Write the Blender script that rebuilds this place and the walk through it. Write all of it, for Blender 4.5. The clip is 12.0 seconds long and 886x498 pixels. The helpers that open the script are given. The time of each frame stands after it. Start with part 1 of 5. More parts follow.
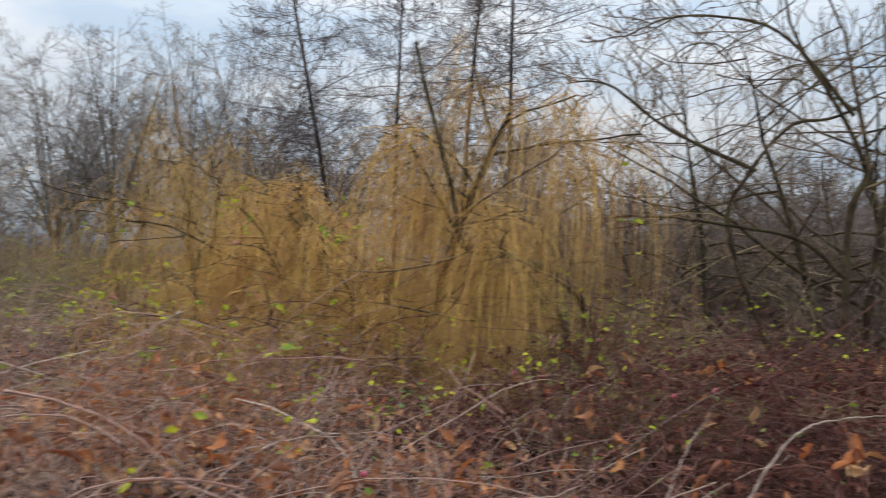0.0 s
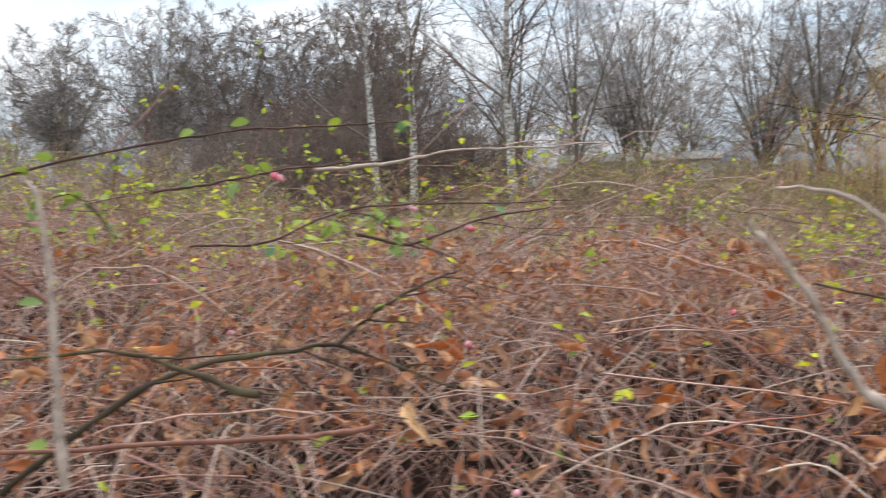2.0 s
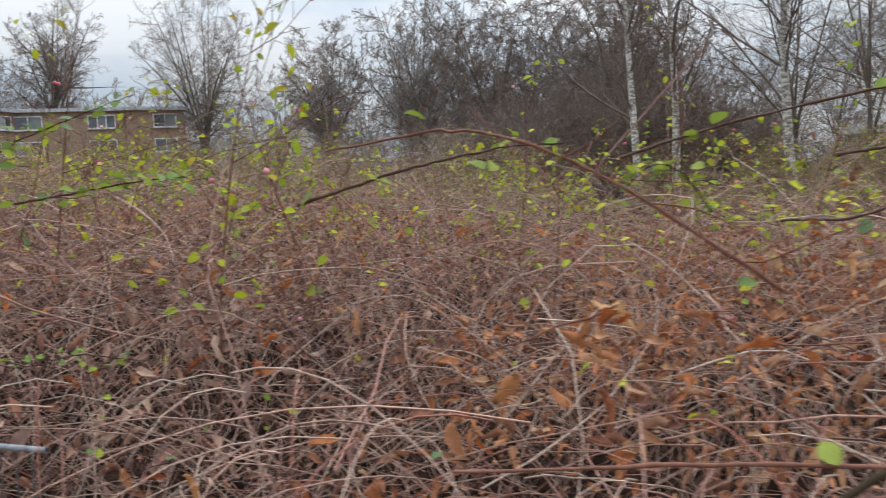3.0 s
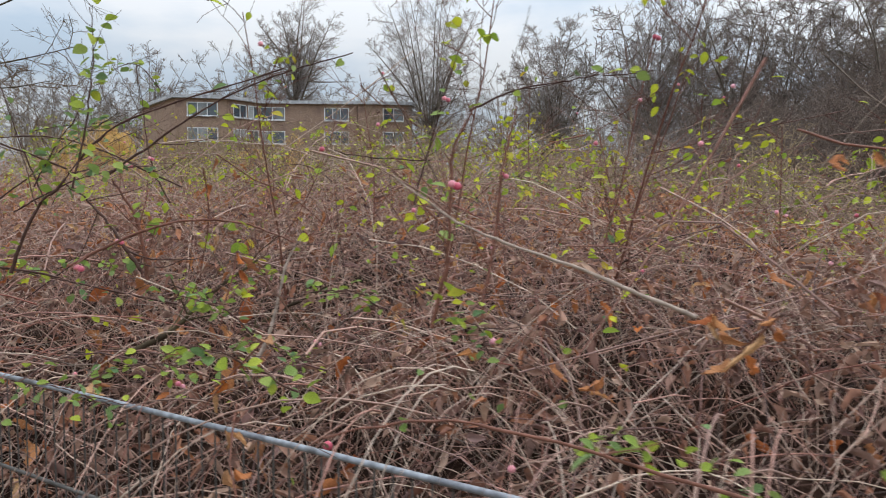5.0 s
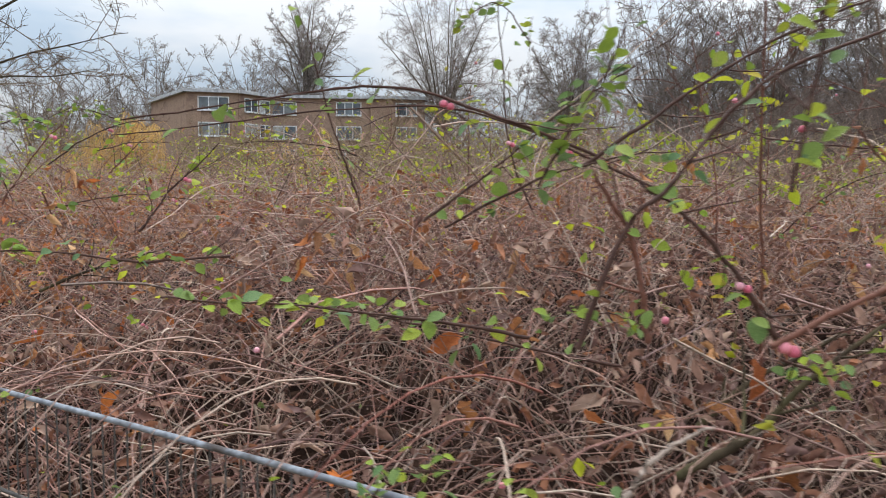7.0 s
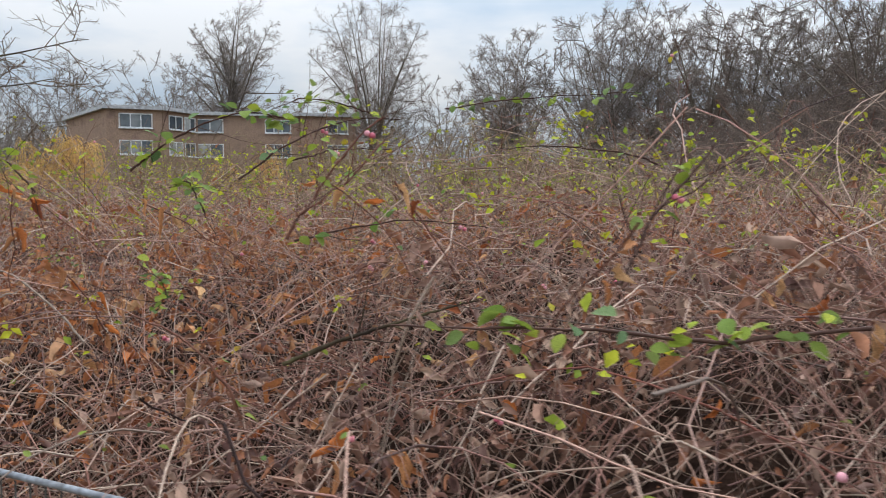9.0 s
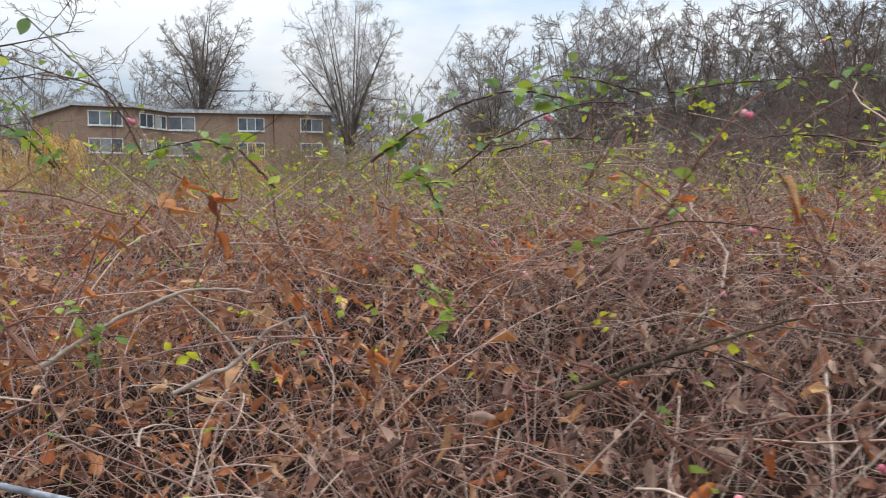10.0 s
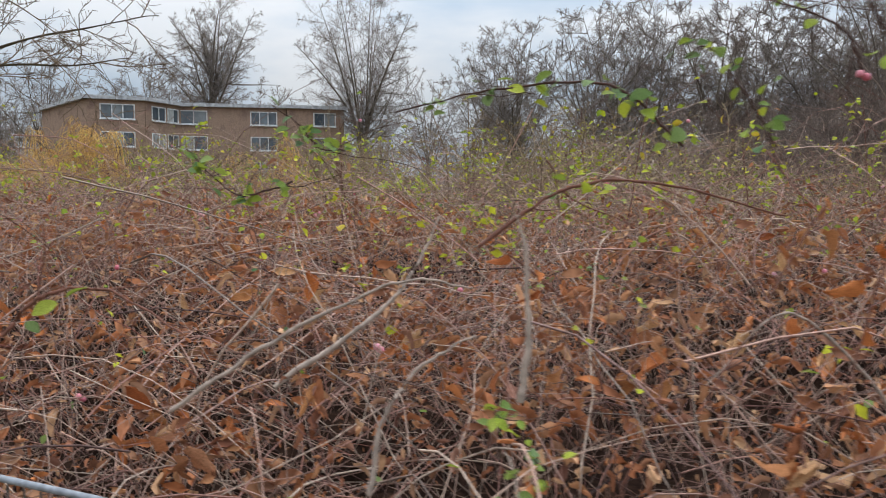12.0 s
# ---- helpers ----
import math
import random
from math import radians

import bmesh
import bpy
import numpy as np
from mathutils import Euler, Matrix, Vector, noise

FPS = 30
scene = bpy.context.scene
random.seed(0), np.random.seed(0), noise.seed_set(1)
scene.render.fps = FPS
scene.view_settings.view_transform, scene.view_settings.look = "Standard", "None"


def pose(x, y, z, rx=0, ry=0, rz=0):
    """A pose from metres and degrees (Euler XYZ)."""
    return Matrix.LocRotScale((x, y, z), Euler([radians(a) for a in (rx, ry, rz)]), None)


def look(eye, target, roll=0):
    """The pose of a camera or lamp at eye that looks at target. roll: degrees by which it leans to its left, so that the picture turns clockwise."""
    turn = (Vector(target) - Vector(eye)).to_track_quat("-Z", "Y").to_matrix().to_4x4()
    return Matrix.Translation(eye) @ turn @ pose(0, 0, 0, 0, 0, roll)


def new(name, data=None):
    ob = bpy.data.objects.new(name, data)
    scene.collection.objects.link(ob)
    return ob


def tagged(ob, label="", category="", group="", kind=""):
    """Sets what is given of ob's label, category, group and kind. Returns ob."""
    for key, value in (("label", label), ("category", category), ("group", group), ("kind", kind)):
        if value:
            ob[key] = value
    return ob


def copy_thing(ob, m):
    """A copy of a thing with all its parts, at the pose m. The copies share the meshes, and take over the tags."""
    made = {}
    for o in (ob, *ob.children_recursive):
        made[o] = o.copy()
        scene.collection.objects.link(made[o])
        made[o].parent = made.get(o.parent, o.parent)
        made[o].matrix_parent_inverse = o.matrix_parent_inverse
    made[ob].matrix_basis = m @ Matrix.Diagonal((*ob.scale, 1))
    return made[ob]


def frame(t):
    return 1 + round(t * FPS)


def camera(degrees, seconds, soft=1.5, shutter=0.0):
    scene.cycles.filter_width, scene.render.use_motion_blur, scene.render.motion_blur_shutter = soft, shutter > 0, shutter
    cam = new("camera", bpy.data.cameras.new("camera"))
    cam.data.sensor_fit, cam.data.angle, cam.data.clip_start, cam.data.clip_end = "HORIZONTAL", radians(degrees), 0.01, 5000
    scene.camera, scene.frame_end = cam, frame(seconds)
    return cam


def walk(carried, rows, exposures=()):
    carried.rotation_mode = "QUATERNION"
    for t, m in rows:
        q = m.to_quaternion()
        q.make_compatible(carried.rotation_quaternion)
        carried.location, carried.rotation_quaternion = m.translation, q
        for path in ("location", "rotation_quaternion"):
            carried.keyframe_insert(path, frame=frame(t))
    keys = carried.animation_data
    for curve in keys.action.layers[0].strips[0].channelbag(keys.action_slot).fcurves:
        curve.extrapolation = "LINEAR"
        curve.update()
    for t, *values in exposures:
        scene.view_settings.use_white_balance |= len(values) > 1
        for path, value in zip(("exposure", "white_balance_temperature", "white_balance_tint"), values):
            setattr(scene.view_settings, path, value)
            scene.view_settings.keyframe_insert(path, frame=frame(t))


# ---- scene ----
cam = camera(57.0, 12.0, soft=1.05, shutter=0.22)

# seconds, x, y, z, pitch, roll, yaw
PATH = [
    (0.0, -0.00, 0.00, 1.55, 1.23, -1.0, -74.13),
    (0.5, -0.42, 0.31, 1.55, 0.22, -0.5, -60.39),
    (1.0, -0.85, 0.62, 1.55, -0.21, -0.1, -48.75),
    (1.5, -1.27, 0.93, 1.55, -2.54, 0.3, -40.11),
    (2.0, -1.70, 1.23, 1.55, -4.20, 1.5, -29.32),
    (2.5, -2.12, 1.54, 1.55, -4.69, 3.0, -19.62),
    (2.7, -2.29, 1.67, 1.55, -4.82, 3.0, -16.74),
    (4.5, -3.82, 2.78, 1.55, -4.49, 0.7, 0.00),
    (5.0, -4.25, 3.09, 1.55, -4.45, -0.2, 1.23),
    (5.5, -4.67, 3.39, 1.55, -4.75, -0.1, 1.41),
    (6.0, -5.10, 3.70, 1.55, -4.64, -0.2, 1.46),
    (6.5, -5.52, 4.01, 1.55, -4.55, -0.2, 1.35),
    (7.0, -5.95, 4.32, 1.55, -4.74, -0.3, 1.20),
    (7.5, -6.37, 4.63, 1.55, -4.53, -0.6, 0.85),
    (9.5, -8.11, 5.80, 1.55, -3.38, 0.5, -6.09),
    (10.0, -8.56, 6.08, 1.55, -3.58, 0.3, -6.75),
    (10.5, -9.00, 6.36, 1.55, -4.12, -0.2, -6.91),
    (11.0, -9.45, 6.64, 1.55, -4.00, -0.2, -7.11),
    (11.5, -9.89, 6.91, 1.55, -4.18, -0.3, -7.25),
    (12.0, -10.34, 7.19, 1.55, -3.85, 0.0, -6.91),
]
walk(cam, [(t, pose(x, y, z, 90 + p, r, w)) for t, x, y, z, p, r, w in PATH],
     exposures=((0.0, -0.15), (0.5, 0.15), (1.0, 0.36), (1.5, 0.56), (2.0, 0.45), (2.5, 0.1), (4.5, 0.03), (7.0, 0.17), (7.5, 0.05), (9.5, 0.0), (10.0, 0.15), (10.5, 0.25), (11.0, 0.18), (11.5, 0.08), (12.0, -0.04)))

# ---- world and light: an even overcast winter sky ----
world = bpy.data.worlds.new("overcast")
scene.world = world
world.use_nodes = True
wn, wl = world.node_tree.nodes, world.node_tree.links
wn.clear()
w_out = wn.new("ShaderNodeOutputWorld")
w_sky = wn.new("ShaderNodeTexSky")
w_sky.sky_type = "NISHITA"
w_sky.sun_disc = False
w_sky.sun_elevation = radians(64)
w_sky.sun_rotation = radians(28)
w_sky.dust_density = 4.0
w_blue = wn.new("ShaderNodeBackground")
w_blue.inputs["Strength"].default_value = 0.1
w_tex = wn.new("ShaderNodeTexCoord")
w_map = wn.new("ShaderNodeMapping")
w_map.inputs["Scale"].default_value = (1.0, 1.0, 3.2)
w_noise = wn.new("ShaderNodeTexNoise")
w_noise.inputs["Scale"].default_value = 3.4
w_noise.inputs["Detail"].default_value = 6.0
w_ramp = wn.new("ShaderNodeValToRGB")
w_ramp.color_ramp.elements[0].position, w_ramp.color_ramp.elements[0].color = 0.38, (0.55, 0.68, 0.83, 1)
w_ramp.color_ramp.elements[1].position, w_ramp.color_ramp.elements[1].color = 0.6, (0.88, 0.92, 0.97, 1)
w_cloud = wn.new("ShaderNodeBackground")
w_sep = wn.new("ShaderNodeSeparateXYZ")
w_high = wn.new("ShaderNodeMapRange")  # an overcast sky is three times brighter overhead than at the horizon
w_high.inputs["From Min"].default_value, w_high.inputs["From Max"].default_value = 0.0, 1.0
w_high.inputs["To Min"].default_value, w_high.inputs["To Max"].default_value = 0.53, 3.25
wl.new(w_tex.outputs["Generated"], w_sep.inputs[0])
wl.new(w_sep.outputs["Z"], w_high.inputs["Value"])
wl.new(w_high.outputs["Result"], w_cloud.inputs["Strength"])
w_mix = wn.new("ShaderNodeMixShader")
w_mix.inputs[0].default_value = 0.86
wl.new(w_tex.outputs["Generated"], w_map.inputs["Vector"])
wl.new(w_map.outputs["Vector"], w_noise.inputs["Vector"])
wl.new(w_noise.outputs["Fac"], w_ramp.inputs["Fac"])
wl.new(w_ramp.outputs["Color"], w_cloud.inputs["Color"])
wl.new(w_sky.outputs["Color"], w_blue.inputs["Color"])
wl.new(w_blue.outputs[0], w_mix.inputs[1])
wl.new(w_cloud.outputs[0], w_mix.inputs[2])
wl.new(w_mix.outputs[0], w_out.inputs["Surface"])

sun_data = bpy.data.lights.new("sun", "SUN")
sun_data.energy, sun_data.angle, sun_data.color = 1.5, radians(25), (1.0, 0.96, 0.9)
sun = new("sun", sun_data)
sun.matrix_world = look((12, 22, 52), (0, 0, 0))


# ---- materials ----
def lin(r, g, b):
    """Linear colour from 0..255 display values."""
    return tuple((c / 255 / 12.92) if c < 10 else ((c / 255 + 0.055) / 1.055) ** 2.4 for c in (r, g, b)) + (1.0,)


def material(name, colors, vary="island", rough=0.8, grain=30.0, stain=4.0, bump=0.3, leaf=0.0, metal=0.0, stretch=(1, 1, 1), shine=0.12):
    """Colours spread over islands, objects or noise, with fine grain, broad stains and relief."""
    m = bpy.data.materials.new(name)
    m.use_nodes = True
    n, l = m.node_tree.nodes, m.node_tree.links
    bsdf = n["Principled BSDF"]
    bsdf.inputs["Roughness"].default_value = rough
    bsdf.inputs["Metallic"].default_value = metal
    bsdf.inputs["Specular IOR Level"].default_value = shine
    tex = n.new("ShaderNodeTexCoord")
    mp = n.new("ShaderNodeMapping")
    mp.inputs["Scale"].default_value = stretch
    l.new(tex.outputs["Object"], mp.inputs["Vector"])
    big = n.new("ShaderNodeTexNoise")
    big.inputs["Scale"].default_value = stain
    big.inputs["Detail"].default_value = 4
    fine = n.new("ShaderNodeTexNoise")
    fine.inputs["Scale"].default_value = grain
    fine.inputs["Detail"].default_value = 6
    l.new(mp.outputs["Vector"], big.inputs["Vector"])
    l.new(mp.outputs["Vector"], fine.inputs["Vector"])
    ramp = n.new("ShaderNodeValToRGB")
    e = ramp.color_ramp.elements
    while len(e) < len(colors):
        e.new(0.5)
    for i, c in enumerate(colors):
        e[i].position = i / max(1, len(colors) - 1)
        e[i].color = lin(*c)
    if vary == "island":
        l.new(n.new("ShaderNodeNewGeometry").outputs["Random Per Island"], ramp.inputs["Fac"])
    elif vary == "object":
        l.new(n.new("ShaderNodeObjectInfo").outputs["Random"], ramp.inputs["Fac"])
    else:
        spread_out = n.new("ShaderNodeMapRange")
        spread_out.inputs["From Min"].default_value, spread_out.inputs["From Max"].default_value = 0.3, 0.7
        l.new(big.outputs["Fac"], spread_out.inputs["Value"])
        l.new(spread_out.outputs["Result"], ramp.inputs["Fac"])
    tone = n.new("ShaderNodeMapRange")
    tone.inputs["From Min"].default_value, tone.inputs["From Max"].default_value = 0.3, 0.7
    tone.inputs["To Min"].default_value, tone.inputs["To Max"].default_value = 0.62, 1.2
    l.new(fine.outputs["Fac"], tone.inputs["Value"])
    mul = n.new("ShaderNodeMix")
    mul.data_type, mul.blend_type = "RGBA", "MULTIPLY"
    mul.inputs["Factor"].default_value = 1.0
    l.new(ramp.outputs["Color"], mul.inputs["A"])
    l.new(tone.outputs["Result"], mul.inputs["B"])
    l.new(mul.outputs["Result"], bsdf.inputs["Base Color"])
    if bump:
        bp = n.new("ShaderNodeBump")
        bp.inputs["Strength"].default_value = bump
        bp.inputs["Distance"].default_value = 0.01
        l.new(fine.outputs["Fac"], bp.inputs["Height"])
        l.new(bp.outputs["Normal"], bsdf.inputs["Normal"])
    if leaf:
        tr = n.new("ShaderNodeBsdfTranslucent")
        l.new(mul.outputs["Result"], tr.inputs["Color"])
        mx = n.new("ShaderNodeMixShader")
        mx.inputs[0].default_value = leaf
        l.new(bsdf.outputs[0], mx.inputs[1])
        l.new(tr.outputs[0], mx.inputs[2])
        l.new(mx.outputs[0], n["Material Output"].inputs["Surface"])
    return m


M_CANE = material("bramble_cane", [(74, 54, 52), (160, 130, 116), (196, 172, 154), (142, 88, 76), (204, 182, 164), (60, 44, 44), (166, 122, 110), (190, 154, 138), (114, 88, 86)], rough=0.55, grain=60, shine=0.15)
# reddish canes and leaves, darkened to paint in the tree canopy's shade
M_CANE_RED_SHADE = material("shaded_red_cane", [(88, 54, 50), (116, 76, 68), (140, 102, 90), (74, 46, 44), (100, 62, 58)], rough=0.6, grain=60)
M_DEAD_RED_SHADE = material("shaded_red_leaves", [(88, 50, 46), (116, 70, 58), (72, 44, 42), (146, 100, 82), (98, 64, 58)], rough=0.8, grain=25, leaf=0.2)
M_CANE_BROWN = material("brown_cane", [(100, 64, 54), (122, 82, 68), (88, 58, 50)], rough=0.5, grain=60)
M_CANE_DARK = material("dark_cane", [(58, 42, 38), (84, 60, 52), (68, 52, 46)], rough=0.55, grain=60)
M_CANE_PALE = material("dead_pale_stem", [(176, 158, 144), (160, 142, 130), (184, 168, 152)], rough=0.8, grain=40)
# shade between the canes is put into this near-black, shineless colour
M_LITTER_SHADE = material("undergrowth", [(26, 19, 16), (42, 31, 26), (62, 46, 38)], vary="noise", rough=1.0, grain=40, stain=9, bump=1.0, shine=0.0)
M_DEAD = material("dead_leaf", [(172, 98, 56), (200, 142, 96), (216, 174, 128), (132, 74, 50), (204, 120, 62), (164, 114, 84), (190, 132, 84), (148, 92, 66)], vary="object", rough=0.75, grain=25, leaf=0.25)
M_DEAD_MASS = material("dead_leaves", [(170, 108, 74), (196, 144, 104), (140, 92, 72), (212, 168, 128), (150, 110, 92), (186, 118, 76), (124, 88, 76), (204, 130, 80)], rough=0.8, grain=25, leaf=0.2)
M_DEAD_GREY = material("grey_brown_leaves", [(140, 102, 86), (170, 134, 116), (112, 84, 78), (194, 162, 140), (134, 106, 100), (170, 116, 86), (104, 80, 78)], rough=0.8, grain=25, leaf=0.2)
M_GREEN = material("bramble_leaf", [(112, 138, 68), (156, 172, 62), (98, 128, 86), (176, 184, 66), (110, 138, 98), (138, 154, 60)], vary="object", rough=0.5, grain=30, leaf=0.35)
M_YELLOW = material("yellow_leaf", [(178, 184, 52), (204, 200, 60), (158, 172, 58), (140, 160, 64), (206, 180, 66)], rough=0.6, grain=30, leaf=0.4)
M_GOLD = material("yellow_green_leaf", [(172, 184, 50), (196, 198, 58), (152, 172, 56), (134, 160, 62), (204, 176, 64)], vary="object", rough=0.6, grain=30, leaf=0.4)
M_BERRY = material("pink_berry", [(214, 108, 128), (196, 84, 104), (226, 160, 170), (222, 130, 140)], vary="object", rough=0.35, grain=20, bump=0.05, shine=0.4)
M_GALV = material("galvanised_steel", [(100, 100, 106), (144, 148, 154), (78, 70, 66)], vary="noise", rough=0.55, grain=50, stain=9, bump=0.25, metal=0.35, shine=0.4)
M_WIRE = material("weathered_wire", [(70, 68, 66), (92, 88, 84), (56, 50, 46)], vary="noise", rough=0.7, grain=40, stain=6, bump=0.2, metal=0.3, shine=0.4)
M_BARK = material("grey_bark", [(96, 86, 78), (122, 112, 100), (82, 72, 64)], vary="noise", rough=0.9, grain=12, stain=1.5, bump=0.6, stretch=(1, 1, 0.3))
M_TWIG = material("bare_twigs", [(112, 98, 90), (132, 116, 106), (96, 82, 76)], rough=0.9, grain=10)
# paler, greyer copy of bare_twigs: haze put into the twig colour
M_HAZETWIG = material("haze_twigs", [(138, 128, 124), (152, 142, 136), (124, 114, 108)], rough=0.9, grain=10)
M_ALDER = material("alder_bark", [(60, 52, 50), (78, 68, 64), (52, 46, 46)], vary="noise", rough=0.9, grain=12, stain=2, bump=0.6, stretch=(1, 1, 0.4))
M_ALDERTWIG = material("alder_twigs", [(98, 88, 88), (114, 102, 100), (84, 76, 76)], rough=0.9, grain=10)
M_BIRCH = material("birch_bark", [(226, 222, 212), (214, 208, 198), (120, 110, 100), (228, 224, 216)], vary="noise", rough=0.8, grain=18, stain=3.5, bump=0.4, stretch=(1, 1, 2.2))
M_SHRUB = material("scrub_twigs", [(136, 116, 96), (158, 138, 110), (120, 100, 86), (168, 150, 116)], rough=0.9, grain=8)
M_DARKSHRUB = material("dark_scrub_twigs", [(116, 102, 94), (134, 118, 108), (100, 88, 82)], rough=0.95, grain=8)
M_BROWNTWIG = material("brown_twigs", [(104, 86, 70), (124, 104, 82), (88, 74, 62)], rough=0.9, grain=10)
M_WILLOW = material("willow_whips", [(220, 172, 92), (232, 192, 108), (202, 156, 90), (216, 182, 120), (200, 148, 96), (184, 142, 92)], rough=0.7, grain=12)
M_MOSSBARK = material("mossy_bark", [(54, 45, 38), (76, 65, 50), (90, 84, 58)], vary="noise", rough=0.95, grain=25, stain=5, bump=0.7)
M_BRICK = material("brick_far", [(146, 122, 108), (160, 134, 116), (134, 110, 100)], vary="noise", rough=0.9, grain=9, stain=0.8, bump=0.2)
M_CREAM = material("pale_render", [(196, 192, 184), (212, 208, 200), (180, 176, 168)], vary="noise", rough=0.85, grain=6, stain=1, bump=0.1)
M_WHITE = material("white_frame", [(214, 216, 216), (226, 228, 228)], vary="noise", rough=0.5, grain=3, bump=0.0)
M_FASCIA = material("roof_fascia", [(170, 170, 172), (192, 192, 194)], vary="noise", rough=0.7, grain=2, bump=0.0)
# pale tones put sky reflection and white curtains into the pane colour
M_GLASS = material("window_glass", [(60, 68, 76), (120, 128, 134), (84, 92, 100), (176, 178, 176), (70, 80, 88)], vary="object", rough=0.06, grain=1, bump=0.0, shine=0.5)
M_GROUND = material("ground", [(92, 80, 58), (108, 98, 66), (78, 66, 52), (96, 104, 62)], vary="noise", rough=0.95, grain=18, stain=0.7, bump=0.8)
M_PATH = material("path_dirt", [(112, 98, 82), (132, 118, 100), (92, 80, 68)], vary="noise", rough=0.95, grain=40, stain=2, bump=0.6)


# ---- building blocks ----
def mesh_of(name, verts, quads, mat, smooth=True):
    """A mesh from arrays of corners and four-sided faces."""
    me = bpy.data.meshes.new(name)
    verts, quads = np.asarray(verts, np.float32), np.asarray(quads, np.int32)
    me.vertices.add(len(verts))
    me.vertices.foreach_set("co", verts.ravel())
    me.loops.add(quads.size)
    me.loops.foreach_set("vertex_index", quads.ravel())
    me.polygons.add(len(quads))
    me.polygons.foreach_set("loop_start", np.arange(0, quads.size, 4, dtype=np.int32))
    me.polygons.foreach_set("use_smooth", np.full(len(quads), smooth))
    me.update(calc_edges=True)
    me.validate()
    me.materials.append(mat)
    return me


def put(name, me, parent=None, label="", m=None):
    ob = new(name, me)
    if parent is not None:
        ob.parent = parent
    if m is not None:
        ob.matrix_basis = m
    if label:
        ob["label"] = label
    return ob


def part(name, bm, mat, parent=None, label="", m=None):
    """Links a bmesh as one mesh object."""
    me = bpy.data.meshes.new(name)
    bm.to_mesh(me)
    bm.free()
    me.materials.append(mat)
    return put(name, me, parent, label, m)


def unit(v):
    return v / np.maximum(np.linalg.norm(v, axis=-1, keepdims=True), 1e-9)


def tubes(groups):
    """Corners and faces of many tapered tubes. groups: (points N,S,3; radii N,S; sides)."""
    vs, fs, off = [], [], 0
    for P, R, k in groups:
        N, S, _ = P.shape
        if N == 0:
            continue
        T = unit(np.gradient(P, axis=1))
        ref = np.where(np.abs(T[..., 2:3]) > 0.8, np.array([1.0, 0.1, 0]), np.array([0.05, 0.1, 1.0]))
        A = unit(np.cross(T, ref))
        B = np.cross(T, A)
        ang = np.arange(k) * 2 * np.pi / k
        ring = P[:, :, None] + R[:, :, None, None] * (A[:, :, None] * np.cos(ang)[:, None] + B[:, :, None] * np.sin(ang)[:, None])
        vs.append(ring.reshape(-1, 3))
        i = np.arange(N)[:, None, None] * S * k + np.arange(S - 1)[None, :, None] * k
        j = np.arange(k)[None, None]
        a, b = i + j, i + (j + 1) % k
        fs.append((np.stack([a, b, b + k, a + k], -1) + off).reshape(-1, 4))
        off += N * S * k
    return np.concatenate(vs), np.concatenate(fs)


def limbs(rng, P0, D, L, n, wander, lift):
    """Wandering polylines from P0 along D; lift bends them up or, negative, down."""
    D = unit(D)
    P = [P0]
    for _ in range(n - 1):
        D = unit(D + rng.normal(0, wander, D.shape) + np.array([0, 0, 1.0]) * np.reshape(lift, (-1, 1)))
        P.append(P[-1] + D * (L / (n - 1))[:, None])
    return np.stack(P, 1)


def fork(rng, P, R, L, count, u0, u1, angle, ratio, n, wander, lift, thin=0.55, taper=0.5, least=0.004):
    """Side branches: count on each parent between u0 and u1 of its length."""
    N, S, _ = P.shape
    who = np.repeat(np.arange(N), count)
    u = (np.tile(np.arange(count), N) + rng.random(N * count)) / count * (u1 - u0) + u0
    f = u * (S - 1)
    i = np.minimum(f.astype(int), S - 2)
    w = (f - i)[:, None]
    at = P[who, i] * (1 - w) + P[who, i + 1] * w
    T = unit(P[who, i + 1] - P[who, i])
    side = unit(np.cross(T, rng.normal(0, 1, T.shape)))
    a = np.radians(rng.normal(angle, angle * 0.18, len(u)))[:, None]
    L2 = L[who] * ratio * rng.uniform(0.6, 1.2, len(u)) * (1 - taper * u)
    r0 = np.maximum((R[who, i] * (1 - w[:, 0]) + R[who, i + 1] * w[:, 0]) * thin, least)
    P2 = limbs(rng, at, T * np.cos(a) + side * np.sin(a), L2, n, wander, lift)
    R2 = np.maximum(r0[:, None] * np.linspace(1, 0.35, n), least * 0.7)
    return P2, R2, L2


def smooth_line(points, n):
    """A smooth line through a few points."""
    p = np.array(points, float)
    p = np.concatenate([[2 * p[0] - p[1]], p, [2 * p[-1] - p[-2]]])
    u = np.linspace(0, len(points) - 1.0001, n)
    i = u.astype(int)
    f = (u - i)[:, None]
    a, b, c, d = p[i], p[i + 1], p[i + 2], p[i + 3]
    return 0.5 * (2 * b + (c - a) * f + (2 * a - 5 * b + 4 * c - d) * f ** 2 + (3 * b - a - 3 * c + d) * f ** 3)


def leaf_template(length=1.0, width=0.5, fold=0.25, curl=0.3, rows=4):
    """A pointed leaf with a folded midrib and a curling tip, along y."""
    u = np.linspace(0, 1, rows + 1)
    half = width / 2 * np.sin(np.pi * np.clip(u * 0.93 + 0.05, 0, 1)) ** 0.8
    z = -curl * u ** 2
    rib = np.stack([0 * u, u, z], 1)
    left = np.stack([-half, u, z + fold * half], 1)
    right = np.stack([half, u, z + fold * half], 1)
    v = np.concatenate([left, rib, right]) * length
    m = rows + 1
    q = [(i, i + 1, m + i + 1, m + i) for i in range(rows)] + [(m + i, m + i + 1, 2 * m + i + 1, 2 * m + i) for i in range(rows)]
    return v, np.array(q)


